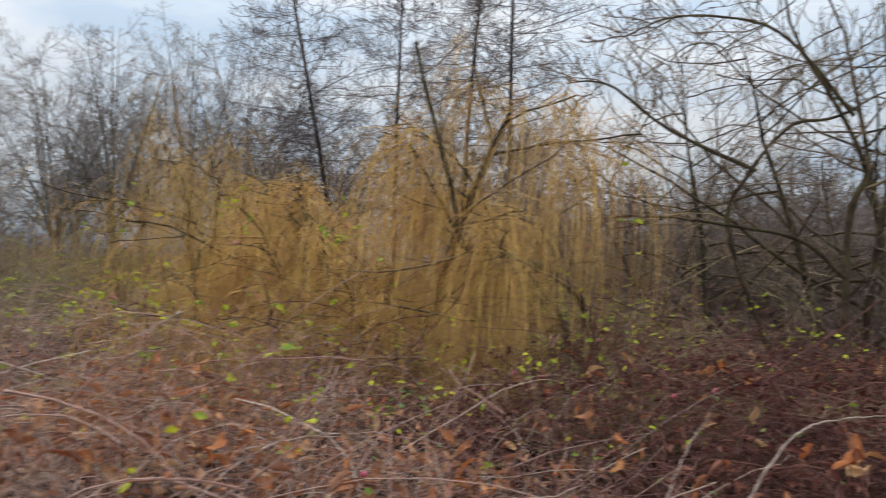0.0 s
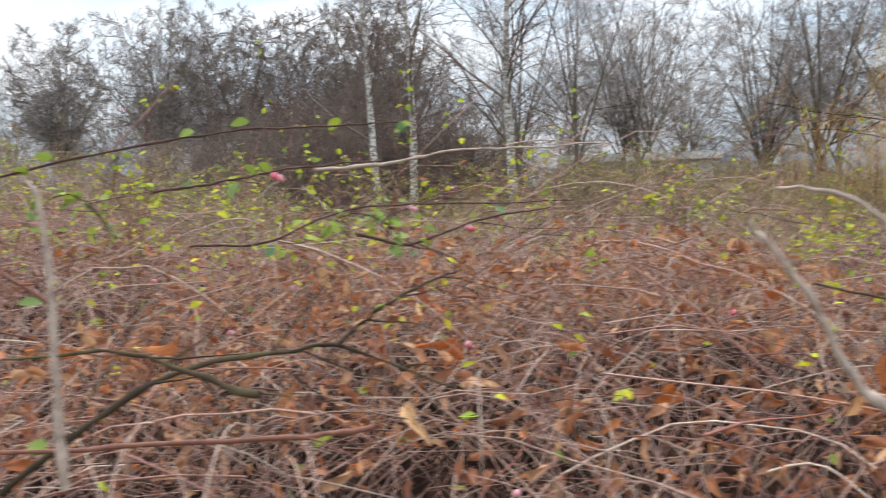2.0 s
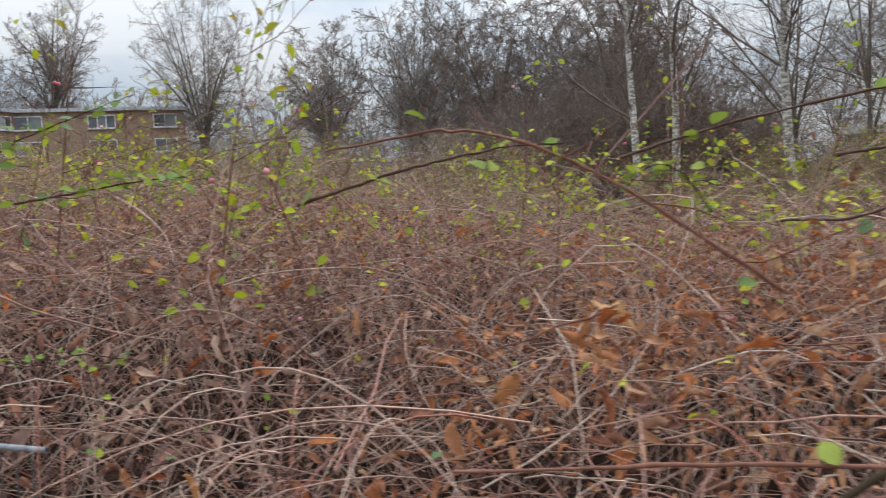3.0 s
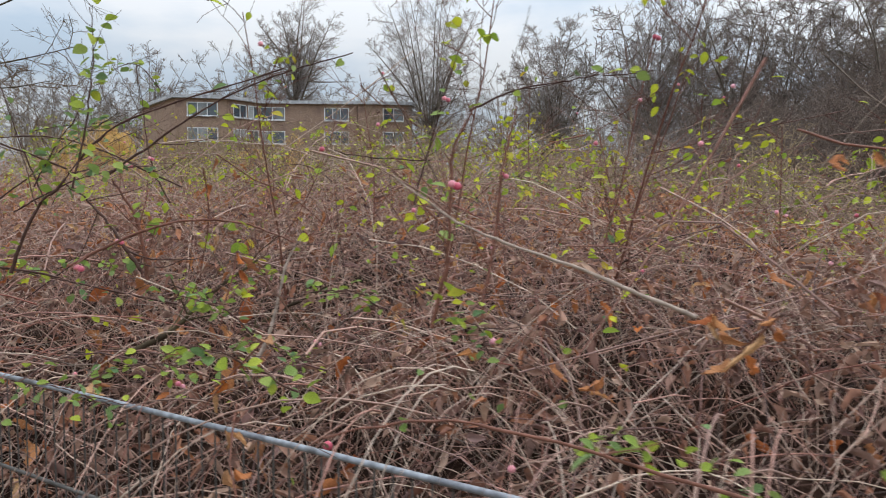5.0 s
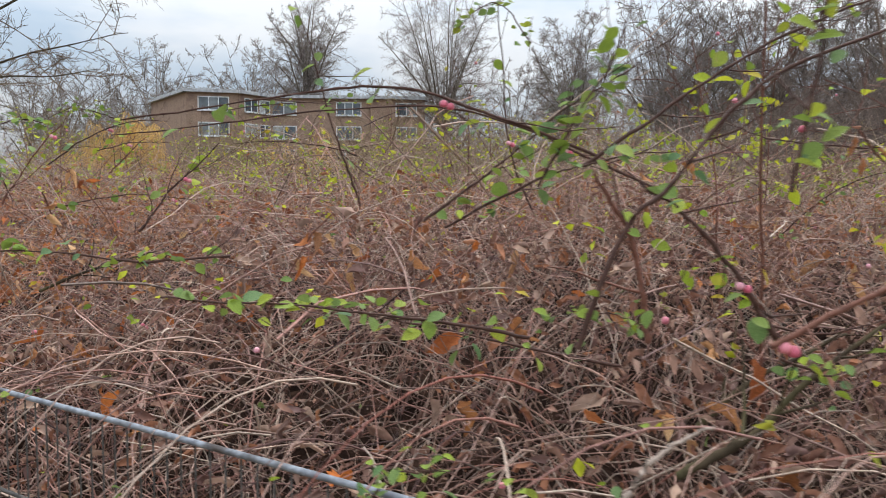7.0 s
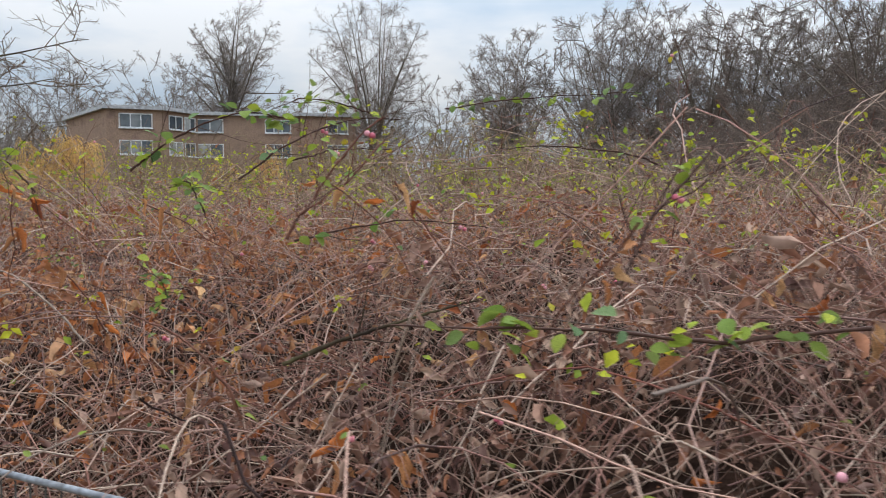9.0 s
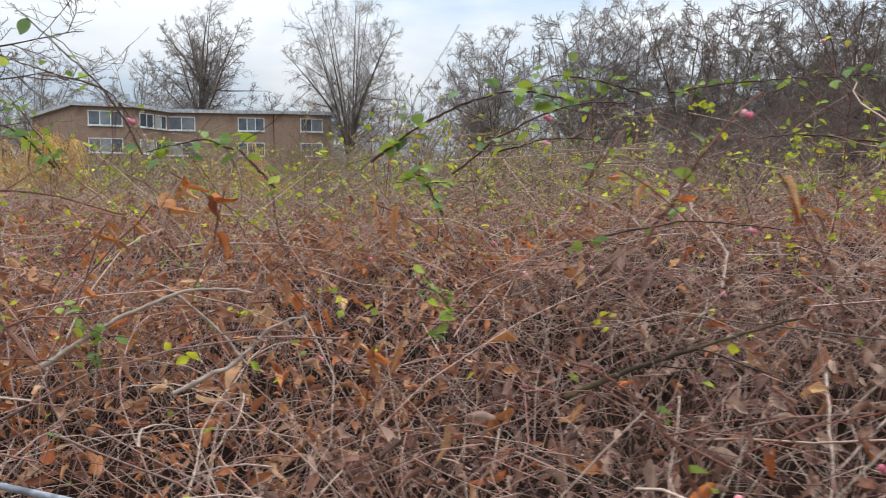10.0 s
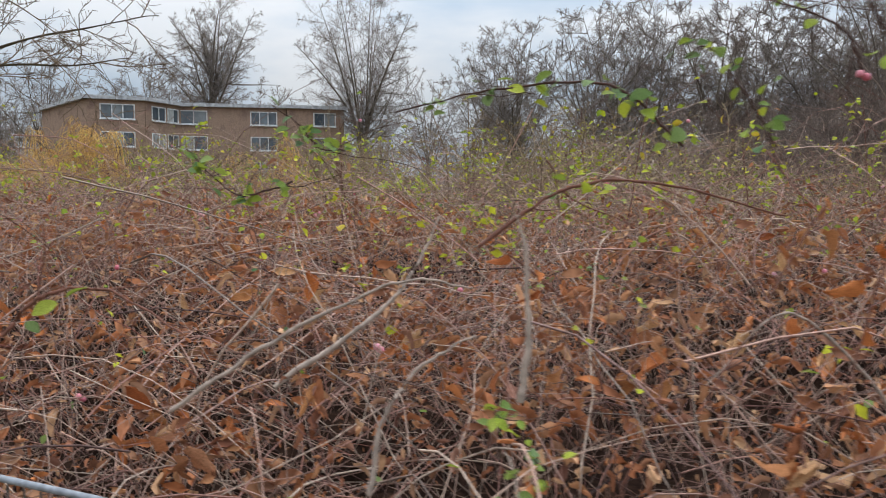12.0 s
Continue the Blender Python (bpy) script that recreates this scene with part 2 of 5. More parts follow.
def random_turns(rng, n, flat=1.0):
    """Random rotation matrices; flat under 1 keeps leaves nearer to level."""
    e = np.stack([rng.normal(0, 0.9 * flat, n), rng.normal(0, 0.9 * flat, n), rng.uniform(0, 2 * np.pi, n)], 1)
    c, s = np.cos(e), np.sin(e)
    Z = np.zeros((n, 3, 3)); X = np.zeros((n, 3, 3)); Y = np.zeros((n, 3, 3))
    Z[:, 0, 0], Z[:, 0, 1], Z[:, 1, 0], Z[:, 1, 1], Z[:, 2, 2] = c[:, 2], -s[:, 2], s[:, 2], c[:, 2], 1
    X[:, 1, 1], X[:, 1, 2], X[:, 2, 1], X[:, 2, 2], X[:, 0, 0] = c[:, 0], -s[:, 0], s[:, 0], c[:, 0], 1
    Y[:, 0, 0], Y[:, 0, 2], Y[:, 2, 0], Y[:, 2, 2], Y[:, 1, 1] = c[:, 1], s[:, 1], -s[:, 1], c[:, 1], 1
    return Z @ Y @ X


def scatter(rng, template, at, size, flat=1.0):
    """Many leaves as corners and faces."""
    v, q = template
    Rm = random_turns(rng, len(at), flat)
    V = np.einsum("nij,vj->nvi", Rm, v) * size[:, None, None] + at[:, None]
    F = q[None] + (np.arange(len(at)) * len(v))[:, None, None]
    return V.reshape(-1, 3), F.reshape(-1, 4)


# ---- the lie of the land: s runs along the path, l to its right-hand side ----
AHEAD = np.array([-0.809, 0.588])
ASIDE = np.array([0.588, 0.809])


def land(s, l):
    """Plan of the growth; the fence line closes in on the path by 66 mm a metre."""
    l = l + 0.175 - 0.066 * (s - 5.4)
    return np.stack([AHEAD[0] * s + ASIDE[0] * l, AHEAD[1] * s + ASIDE[1] * l], -1)


def swell(s, l):
    """Uneven humps of the bramble growth."""
    return (0.10 * np.sin(1.7 * s + 0.9 * l + 1) + 0.08 * np.sin(2.9 * l - 1.3 * s) + 0.07 * np.sin(0.8 * s - 0.5 * l + 2)
            + 0.05 * np.sin(4.1 * s + 2.2 * l) * np.sin(3.3 * l + 0.5)
            + 0.15 * np.sin(2.3 * s + 1.1 * l) * np.sin(1.9 * l - 0.7 * s) * np.clip((l - 2.5) / 2, 0, 1))


def crest(s, l):
    """Height of the bramble tangle over the ground."""
    h = np.interp(l, [1.15, 1.35, 1.8, 2.6, 4.0, 7.0, 12.0, 20.0, 30.0], [0.3, 0.52, 0.79, 1.04, 1.2, 1.3, 1.35, 1.2, 0.9])
    q = np.clip((6.0 - (s - 0.3 * l)) / 3.5, 0, 1)  # the growth falls away into a hollow before the birches
    h = h - q * q * (3 - 2 * q) * np.interp(l, [2.2, 3.4, 5.0, 8.0, 14.0, 22.0, 34.0], [0.0, 0.13, 0.3, 0.65, 0.92, 0.9, 0.6])
    return h + swell(s, l) * np.clip((l - 0.8) * 0.6, 0.3, 1.0) - np.clip((1.0 - s) / 3, 0, 1) * np.interp(l, [1.2, 3, 6, 14, 30], [0.1, 0.3, 0.3, 0.1, 0.0])


def ground_sheet():
    side = np.concatenate([-np.geomspace(3000, 30, 14), np.linspace(-24, 24, 17), np.geomspace(30, 3000, 14)])
    X, Y = np.meshgrid(side, side + 20, indexing="ij")
    Z = -0.02 - 0.0 * X
    n = len(side)
    i = (np.arange(n - 1)[:, None] * n + np.arange(n - 1)[None]).ravel()
    q = np.stack([i, i + n, i + n + 1, i + 1], 1)
    ob = put("ground", mesh_of("ground", np.stack([X, Y, Z], -1).reshape(-1, 3), q, M_GROUND))
    tagged(ob, "rough grassy winter ground under the scrub", "ground", kind="structure")


def strip(name, s0, s1, l0, l1, z, mat, label, category):
    S, Lg = np.meshgrid(np.linspace(s0, s1, 60), np.linspace(l0, l1, 8), indexing="ij")
    xy = land(S, Lg)
    Z = z + 0.01 * np.sin(S * 3 + Lg * 2) * np.sin(Lg * 5 + S)
    i = (np.arange(59)[:, None] * 8 + np.arange(7)[None]).ravel()
    ob = put(name, mesh_of(name, np.concatenate([xy, Z[..., None]], -1).reshape(-1, 3), np.stack([i, i + 8, i + 9, i + 1], 1), mat))
    tagged(ob, label, category, kind="structure")


ground_sheet()
strip("path", -14, 22, -1.6, 0.95, 0.03, M_PATH, "trodden brown earth footpath beside the fence", "path")


# ---- trees ----
def put_each(name, P, R, sides, mat, parent):
    for p, r in zip(P, R):
        put(name, mesh_of(name, *tubes([(p[None], r[None], sides)]), mat), parent)


def bare_tree(name, label, x, y, height, seed, leaders=10, fork_at=0.16, spread=0.2, bark=M_BARK, twig=M_TWIG, counts=(10, 8, 7), least=0.014, thick=0.010, crooked=0.06, shoulder=0.45, reach=0.42):
    """A bare crown: leaders fan out of a short trunk up to a rounded dome."""
    rng = np.random.default_rng(seed)
    n = 12
    u = np.linspace(0, 1, n)
    a = np.arange(leaders) * 2.4 + rng.uniform(0, 0.6, leaders)
    rho = np.sqrt((np.arange(leaders) + 0.3) / leaders)
    start = height * fork_at * rng.uniform(0.7, 1.9, leaders)
    top = height * (shoulder + (1 - shoulder) * np.sqrt(1 - 0.96 * rho ** 2)) * rng.uniform(0.92, 1.0, leaders)
    bow = (0.35 * u[None] + 0.65 * u[None] ** rng.uniform(1.1, 1.9, (leaders, 1))) * (height * spread * rho)[:, None]
    P = np.stack([np.cos(a)[:, None] * bow, np.sin(a)[:, None] * bow, start[:, None] + (top - start)[:, None] * u[None]], -1)
    P += np.cumsum(rng.normal(0, crooked * height / n, P.shape), 1) * 0.5
    P[:, 0] = np.stack([0.0 * start, 0.0 * start, start], -1)
    L = top - start
    R = height * thick * rng.uniform(0.4, 0.62, leaders)[:, None] * np.linspace(1, 0.12, n)
    B = limbs(rng, np.zeros((1, 3)), np.array([[0.0, 0.0, 1.0]]), np.array([start.max() * 1.02]), 6, 0.004, 0.0)
    P1, R1, L1 = fork(rng, P, R, L, counts[0], 0.1, 0.98, 60, reach, 7, 0.06 + crooked, 0.05, thin=0.5, taper=0.62, least=least * 1.3)
    P2, R2, L2 = fork(rng, P1, R1, L1, counts[1], 0.08, 1.0, 52, 0.48, 5, 0.1 + crooked, 0.02, least=least * 0.7)
    P3, R3, L3 = fork(rng, P2, R2, L2, counts[2], 0.1, 1.0, 52, 0.6, 3, 0.16, 0.0, least=least * 0.5)
    tree = put(name, None, m=pose(x, y, -0.1))
    put("trunk", mesh_of("trunk", *tubes([(B, height * thick * np.linspace(1.2, 0.8, 6)[None], 8), (P, R, 7), (P1, R1, 5)]), bark), tree)
    put("crown", mesh_of("crown", *tubes([(P2, R2, 3), (P3, R3, 3)]), twig), tree, "dome of fine bare twigs")
    return tagged(tree, label, "tree")


def alder(x, y, height, seed, lean=(0.0, 0.0)):
    rng = np.random.default_rng(seed)
    P = limbs(rng, np.zeros((1, 3)), np.array([[lean[0], lean[1], 1.0]]), np.array([height]), 14, 0.012, 0.0)
    R = height * 0.0058 * np.linspace(1, 0.12, 14)[None]
    P1, R1, L1 = fork(rng, P, R, np.array([height]), 130, 0.12, 0.99, 80, 0.23, 6, 0.08, 0.015, thin=0.28, taper=0.66, least=0.012)
    P2, R2, L2 = fork(rng, P1, R1, L1, 9, 0.15, 1.0, 45, 0.45, 4, 0.12, 0.02, least=0.010)
    P3, R3, L3 = fork(rng, P2, R2, L2, 6, 0.1, 1.0, 45, 0.7, 3, 0.16, 0.0, least=0.009)
    tree = put("alder_tree", None, m=pose(x, y, -0.1))
    put("trunk", mesh_of("trunk", *tubes([(P, R, 8)]), M_ALDER), tree)
    put("crown", mesh_of("crown", *tubes([(P1, R1, 4), (P2, R2, 3), (P3, R3, 3)]), M_ALDERTWIG), tree, "tiers of level dark twigs")
    return tagged(tree, "tall dark bare alder with level branches", "tree", "alders behind the willow")


def birch(x, y, height, seed):
    rng = np.random.default_rng(seed)
    P = limbs(rng, np.zeros((1, 3)), np.array([[-0.05, 0.03, 1.0]]), np.array([height]), 14, 0.03, 0.01)
    R = height * 0.0135 * np.linspace(1, 0.15, 14)[None]
    P1, R1, L1 = fork(rng, P, R, np.array([height]), 26, 0.22, 0.97, 42, 0.36, 8, 0.08, 0.04, thin=0.4, taper=0.6, least=0.014)
    P2, R2, L2 = fork(rng, P1, R1, L1, 10, 0.2, 1.0, 45, 0.45, 6, 0.1, -0.04, least=0.009)
    P3, R3, L3 = fork(rng, P2, R2, L2, 9, 0.2, 1.0, 40, 0.6, 4, 0.1, -0.1, least=0.008)
    tree = put("birch_tree", None, m=pose(x, y, -0.1))
    put("trunk", mesh_of("trunk", *tubes([(P, R, 8)]), M_BIRCH), tree, "white peeling bark with dark scars")
    put("crown", mesh_of("crown", *tubes([(P1, R1, 4), (P2, R2, 3), (P3, R3, 3)]), M_TWIG), tree, "thin drooping bare twigs")
    return tagged(tree, "slender bare white-barked birch", "tree", "birches beyond the brambles")


def shrub_plan(rng, height, stems, mat, counts=(7, 6), least=0.008, wide=0.55, lift=0.05, leafy=0.0):
    base = rng.normal(0, height * 0.14, (stems, 3)) * [1, 1, 0]
    D = np.stack([rng.normal(0, wide, stems), rng.normal(0, wide, stems), np.ones(stems)], 1)
    L = height * rng.uniform(0.6, 1.1, stems)
    P = limbs(rng, base, D, L, 6, 0.16, lift - 0.04)
    R = height * 0.005 * np.linspace(1, 0.2, 6) * np.ones((stems, 1)) + least * 0.5
    P1, R1, L1 = fork(rng, P, R, L, counts[0], 0.12, 1.0, 56, 0.42, 5, 0.22, lift - 0.02, taper=0.65, least=least)
    P2, R2, L2 = fork(rng, P1, R1, L1, counts[1], 0.08, 1.0, 55, 0.6, 4, 0.25, 0.0, taper=0.6, least=least * 0.7)
    tips = P2[rng.random(len(P2)) < leafy, rng.integers(1, 3)]
    made = [mesh_of("stem_mass", *tubes([(P, R, 3), (P1, R1, 3)]), mat), mesh_of("twig_mass", *tubes([(P2, R2, 3)]), mat)]
    if leafy:
        made.append(mesh_of("leaf_scatter", *scatter(rng, leaf_template(1.0, 0.7, 0.3, 0.2, 2), tips, rng.uniform(0.05, 0.1, len(tips))), M_YELLOW))
    return made


def shrub(name, label, meshes, x, y, turn, scale, group=""):
    ob = put(name, None, m=pose(x, y, -0.05, 0, 0, turn) @ Matrix.Diagonal((scale[0], scale[0], scale[1], 1)))
    put("stem_mass", meshes[0], ob)["kind"] = "stuff"
    put("twig_mass", meshes[1], ob)["kind"] = "stuff"
    if len(meshes) > 2:
        put("leaf_scatter", meshes[2], ob, "last small yellow-green leaves")["kind"] = "stuff"
    return tagged(ob, label, "shrub", group)


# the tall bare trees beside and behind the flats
bare_tree("lime_tree", "tall bare broad-crowned tree behind the brick flats", -27.4, 118.0, 28.5, 11, leaders=14, fork_at=0.34, crooked=0.03, spread=0.32, thick=0.0125, twig=M_HAZETWIG, counts=(18, 10, 10), least=0.022, shoulder=0.42, reach=0.46)
bare_tree("poplar_tree", "tall bare tree with several upright stems", -8.0, 104.0, 26.5, 12, leaders=12, fork_at=0.16, crooked=0.03, spread=0.34, thick=0.0115, twig=M_HAZETWIG, counts=(14, 10, 11), least=0.021, shoulder=0.52, reach=0.44)
bare_tree("ash_tree", "pale bare rounded tree in the distance", 6.6, 101.0, 20.5, 13, leaders=11, fork_at=0.2, spread=0.33, twig=M_HAZETWIG, counts=(12, 8, 9), least=0.021, shoulder=0.5)
bare_tree("ash_tree", "bare grey tree above the far scrub", 13.2, 84.0, 20.5, 14, leaders=11, fork_at=0.2, spread=0.33, twig=M_HAZETWIG, counts=(12, 8, 9), least=0.02, shoulder=0.5)
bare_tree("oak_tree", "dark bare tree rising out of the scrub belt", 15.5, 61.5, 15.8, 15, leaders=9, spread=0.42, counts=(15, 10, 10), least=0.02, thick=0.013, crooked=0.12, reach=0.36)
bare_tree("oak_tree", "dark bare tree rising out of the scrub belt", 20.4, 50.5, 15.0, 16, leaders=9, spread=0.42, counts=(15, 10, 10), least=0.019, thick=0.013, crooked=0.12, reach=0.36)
far = bare_tree("far_tree", "hazy bare tree on the skyline", -62.0, 138.0, 17.0, 17, leaders=10, spread=0.42, twig=M_HAZETWIG, counts=(10, 8, 7), least=0.03, shoulder=0.4)
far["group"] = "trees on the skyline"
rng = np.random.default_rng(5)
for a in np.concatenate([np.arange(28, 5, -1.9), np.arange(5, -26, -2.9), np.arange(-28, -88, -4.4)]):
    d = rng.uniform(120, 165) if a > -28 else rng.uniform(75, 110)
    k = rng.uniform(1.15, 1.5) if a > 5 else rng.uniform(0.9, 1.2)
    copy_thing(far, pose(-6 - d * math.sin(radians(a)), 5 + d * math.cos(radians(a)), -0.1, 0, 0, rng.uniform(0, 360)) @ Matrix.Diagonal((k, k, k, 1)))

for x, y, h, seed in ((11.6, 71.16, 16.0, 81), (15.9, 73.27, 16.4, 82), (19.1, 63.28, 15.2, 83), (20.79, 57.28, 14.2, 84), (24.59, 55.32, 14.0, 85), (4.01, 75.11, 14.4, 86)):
    bare_tree("bare_tree", "bare grey-brown tree behind the dark thicket", x, y, h * 1.13, seed, leaders=12, spread=0.38, twig=M_HAZETWIG, counts=(12, 9, 9), least=0.03, thick=0.008, crooked=0.07)["group"] = "bare trees behind the thicket"

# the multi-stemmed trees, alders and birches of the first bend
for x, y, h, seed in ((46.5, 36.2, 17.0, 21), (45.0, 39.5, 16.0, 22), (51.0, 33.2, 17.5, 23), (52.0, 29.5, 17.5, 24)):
    bare_tree("willow_pollard", "bare many-stemmed grey tree", x, y, h * 1.1, seed, leaders=11, fork_at=0.1, spread=0.42, twig=M_HAZETWIG, counts=(11, 8, 9), least=0.015)["group"] = "many-stemmed trees"
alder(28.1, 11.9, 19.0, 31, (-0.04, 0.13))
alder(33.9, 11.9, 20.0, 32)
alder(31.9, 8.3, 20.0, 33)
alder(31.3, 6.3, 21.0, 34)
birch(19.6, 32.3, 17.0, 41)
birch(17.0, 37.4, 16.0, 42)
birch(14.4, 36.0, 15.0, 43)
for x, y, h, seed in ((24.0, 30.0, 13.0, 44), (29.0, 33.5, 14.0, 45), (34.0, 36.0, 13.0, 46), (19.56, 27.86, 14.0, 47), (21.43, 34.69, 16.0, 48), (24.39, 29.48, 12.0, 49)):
    bare_tree("scrub_tree", "bare brown tree among the scrub", x, y, h, seed, leaders=7, fork_at=0.16, spread=0.4, twig=M_HAZETWIG, counts=(11, 9, 9), least=0.008, thick=0.007, crooked=0.06)["group"] = "bare trees among the scrub"

# ---- scrub ----
rng = np.random.default_rng(6)
dark = [shrub_plan(np.random.default_rng(60 + i), 8.0, 36, M_DARKSHRUB, (12, 12), 0.015, 0.5) for i in range(2)]
for i, (x, y, k, h) in enumerate(((9.9, 54.5, 0.8, 0.7), (12.0, 50.5, 0.9, 0.85), (14.5, 51.5, 1.0, 1.1), (16.0, 47.5, 1.0, 1.05), (13.2, 42.5, 0.8, 0.95), (18.5, 46.0, 1.0, 1.15),
                                  (20.5, 43.5, 1.0, 1.05), (22.5, 49.0, 1.1, 1.2), (10.8, 47.0, 0.7, 0.7), (16.0, 56.0, 1.0, 1.1), (24.0, 42.0, 1.0, 0.8), (27.0, 39.0, 0.9, 0.6), (7.0, 60.0, 1.0, 0.8), (12.5, 57.0, 1.1, 1.1), (18.0, 52.0, 1.1, 1.35), (21.0, 47.0, 1.1, 1.3), (24.5, 45.0, 1.1, 1.25), (15.0, 45.0, 0.8, 0.95))):
    shrub("dark_thicket", "dense dark leafless thicket shrub", dark[i % 2], x, y, 47 * i, (k, h * 0.84), "dark thicket belt")
brown = [shrub_plan(np.random.default_rng(70 + i), 3.2, 30, M_SHRUB, (8, 9), 0.0075, 0.7, leafy=(0.06, 0.2, 0.3)[i]) for i in range(3)]
gloomy = shrub_plan(np.random.default_rng(79), 2.9, 36, M_DARKSHRUB, (11, 10), 0.0065, 0.7)
spots = []
for i in range(74):
    a, d = rng.uniform(-76, 30), rng.uniform(11, 46)
    spots.append((-4 - d * math.sin(radians(a)), 3 + d * math.cos(radians(a)), rng.uniform(0.7, 1.15) * (0.62 + d / 60)))
for i, (x, y, k) in enumerate(spots):
    if (x - 8) ** 2 + (y - 2) ** 2 < 30 or (9 < math.degrees(math.atan2(-6.4 - x, y - 4.6)) < 30 and y < 36):
        continue
    if x > 3:  # low in the hollow
        k *= 0.5 if y < 26 else 0.75
    shrub("scrub_bush", "brown leafless bush of tangled twigs", brown[i % 3], x, y, 77 * i, (k * 1.3, k), "leafless bushes")


for i, (x, y, k) in enumerate(((18.58, 2.66, 1.26), (19.02, 1.94, 1.04), (16.6, 1.03, 1.19), (18.19, 0.41, 1.09), (18.9, -0.3, 1.27), (19.33, -1.04, 1.24), (16.02, -1.45, 1.39), (20.37, -2.58, 1.18), (20.46, -3.31, 1.46), (14.58, -2.87, 1.3), (18.84, -4.34, 1.47), (18.72, -4.94, 1.07), (17.58, -5.21, 1.25), (15.57, 1.91, 1.48), (14.76, 0.91, 1.11), (16.26, 0.05, 1.32), (19.6, -1.05, 1.29), (14.88, -1.62, 1.46), (16.82, -2.73, 1.34), (16.97, -3.63, 1.11), (18.93, -4.99, 1.39))):
    shrub("scrub_bush", "dark brown leafless bush behind the gnarled trees", gloomy, x, y, 61 * i, (k, k), "bushes behind the gnarled trees")


rng = np.random.default_rng(69)
for i in range(9):
    a, d, k = radians(rng.uniform(77, 88)), rng.uniform(6.2, 8.6), rng.uniform(0.34, 0.44)
    shrub("scrub_bush", "low olive-brown bush beside the willow", brown[1 + i % 2], d * math.sin(a), d * math.cos(a), 41 * i, (k * 1.3, k), "low bushes beside the willow")

rng = np.random.default_rng(70)
for i in range(16):
    a, d, k = radians(rng.uniform(36, 54)), rng.uniform(29, 38), rng.uniform(0.75, 1.0)
    shrub("scrub_bush", "brown leafless bush before the pale house", brown[i % 3], d * math.sin(a) - 1.3, d * math.cos(a) + 0.9, 37 * i, (k * 1.2, k), "bushes by the pale house")

rng = np.random.default_rng(68)
for i in range(20):
    a, d = radians(rng.uniform(1, 25)), rng.uniform(52, 84)
    k = rng.uniform(1.5, 2.3)
    shrub("scrub_bush", "tall thin grey-brown bush before the flats", brown[i % 3], -6.4 - d * math.sin(a), 4.6 + d * math.cos(a), 71 * i, (k * 1.1, k), "bushes before the flats")

rng = np.random.default_rng(67)
for i in range(26):
    a, d = radians(rng.uniform(34, 62)), rng.choice([rng.uniform(24, 38), rng.uniform(52, 66)])
    k = rng.uniform(0.5, 0.75) * (0.8 + d / 90 if d < 40 else 0.4 + d / 28)
    shrub("scrub_bush", "grey-brown leafless bush at the edge of the scrub", brown[i % 3] if d < 40 else gloomy, d * math.sin(a), d * math.cos(a), 53 * i, (k * 1.25, k), "bushes by the pale house")

rng = np.random.default_rng(66)
for i in range(34):
    a, d = radians(rng.uniform(2, 34)), rng.uniform(11, 30)
    k = rng.uniform(0.46, 0.62) * (0.88 + d / 120)
    shrub("scrub_bush", "low olive-brown bush of fine twigs", brown[1 + i % 2], -6.4 - d * math.sin(a), 4.6 + d * math.cos(a), 83 * i, (k * 1.3, k), "low bushes before the flats")

# ---- weeping willow with mustard-coloured whips ----
def willow(x, y, turn, seed, spread_x, height, whips, label, limb_count=9, least=0.0026, sway=(0.0, 0.0), hang=0.55):
    rng = np.random.default_rng(seed)
    P = limbs(rng, np.zeros((2, 3)), np.array([[-0.25, 0.0, 1.0], [0.5, 0.1, 1.0]]), np.array([height * 0.62, height * 0.45]), 8, 0.08, 0.03)
    R = height * 0.012 * np.linspace(1, 0.4, 8) * np.ones((2, 1))
    P1, R1, L1 = fork(rng, P, R, np.array([spread_x, spread_x * 0.8]), limb_count, 0.3, 1.0, 55, 0.85, 10, 0.09, -0.02, thin=0.5, taper=0.2, least=0.012)
    P2, R2, L2 = fork(rng, P1, R1, L1, 9, 0.15, 1.0, 48, 0.5, 7, 0.14, -0.05, least=0.006)
    P3, R3, L3 = fork(rng, P2, R2, np.full(len(P2), height * hang), whips, 0.1, 1.0, 60, 0.95, 7, 0.1, -0.95, thin=0.5, taper=0.1, least=least)
    drop = P3[:, :1, 2:] - P3[..., 2:]  # the whips trail off to one side
    back = radians(-turn)
    P3[..., :2] += drop * np.array([math.cos(back) * sway[0] - math.sin(back) * sway[1], math.sin(back) * sway[0] + math.cos(back) * sway[1]])
    P3[..., 2] = np.maximum(P3[..., 2], 0.25)
    tree = put("weeping_willow", None, m=pose(x, y, 0, 0, 0, turn))
    put("trunk", mesh_of("trunk", *tubes([(P, R, 8)]), M_MOSSBARK), tree, "dark mossy leaning trunk")
    put_each("limb", P1, R1, 5, M_MOSSBARK, tree)
    put("branchwork", mesh_of("branchwork", *tubes([(P2, R2, 4)]), M_MOSSBARK), tree)["kind"] = "stuff"
    put("crown", mesh_of("crown", *tubes([(P3, R3, 3)]), M_WILLOW), tree, "curtain of thin mustard-brown hanging whips")
    return tagged(tree, label, "tree")


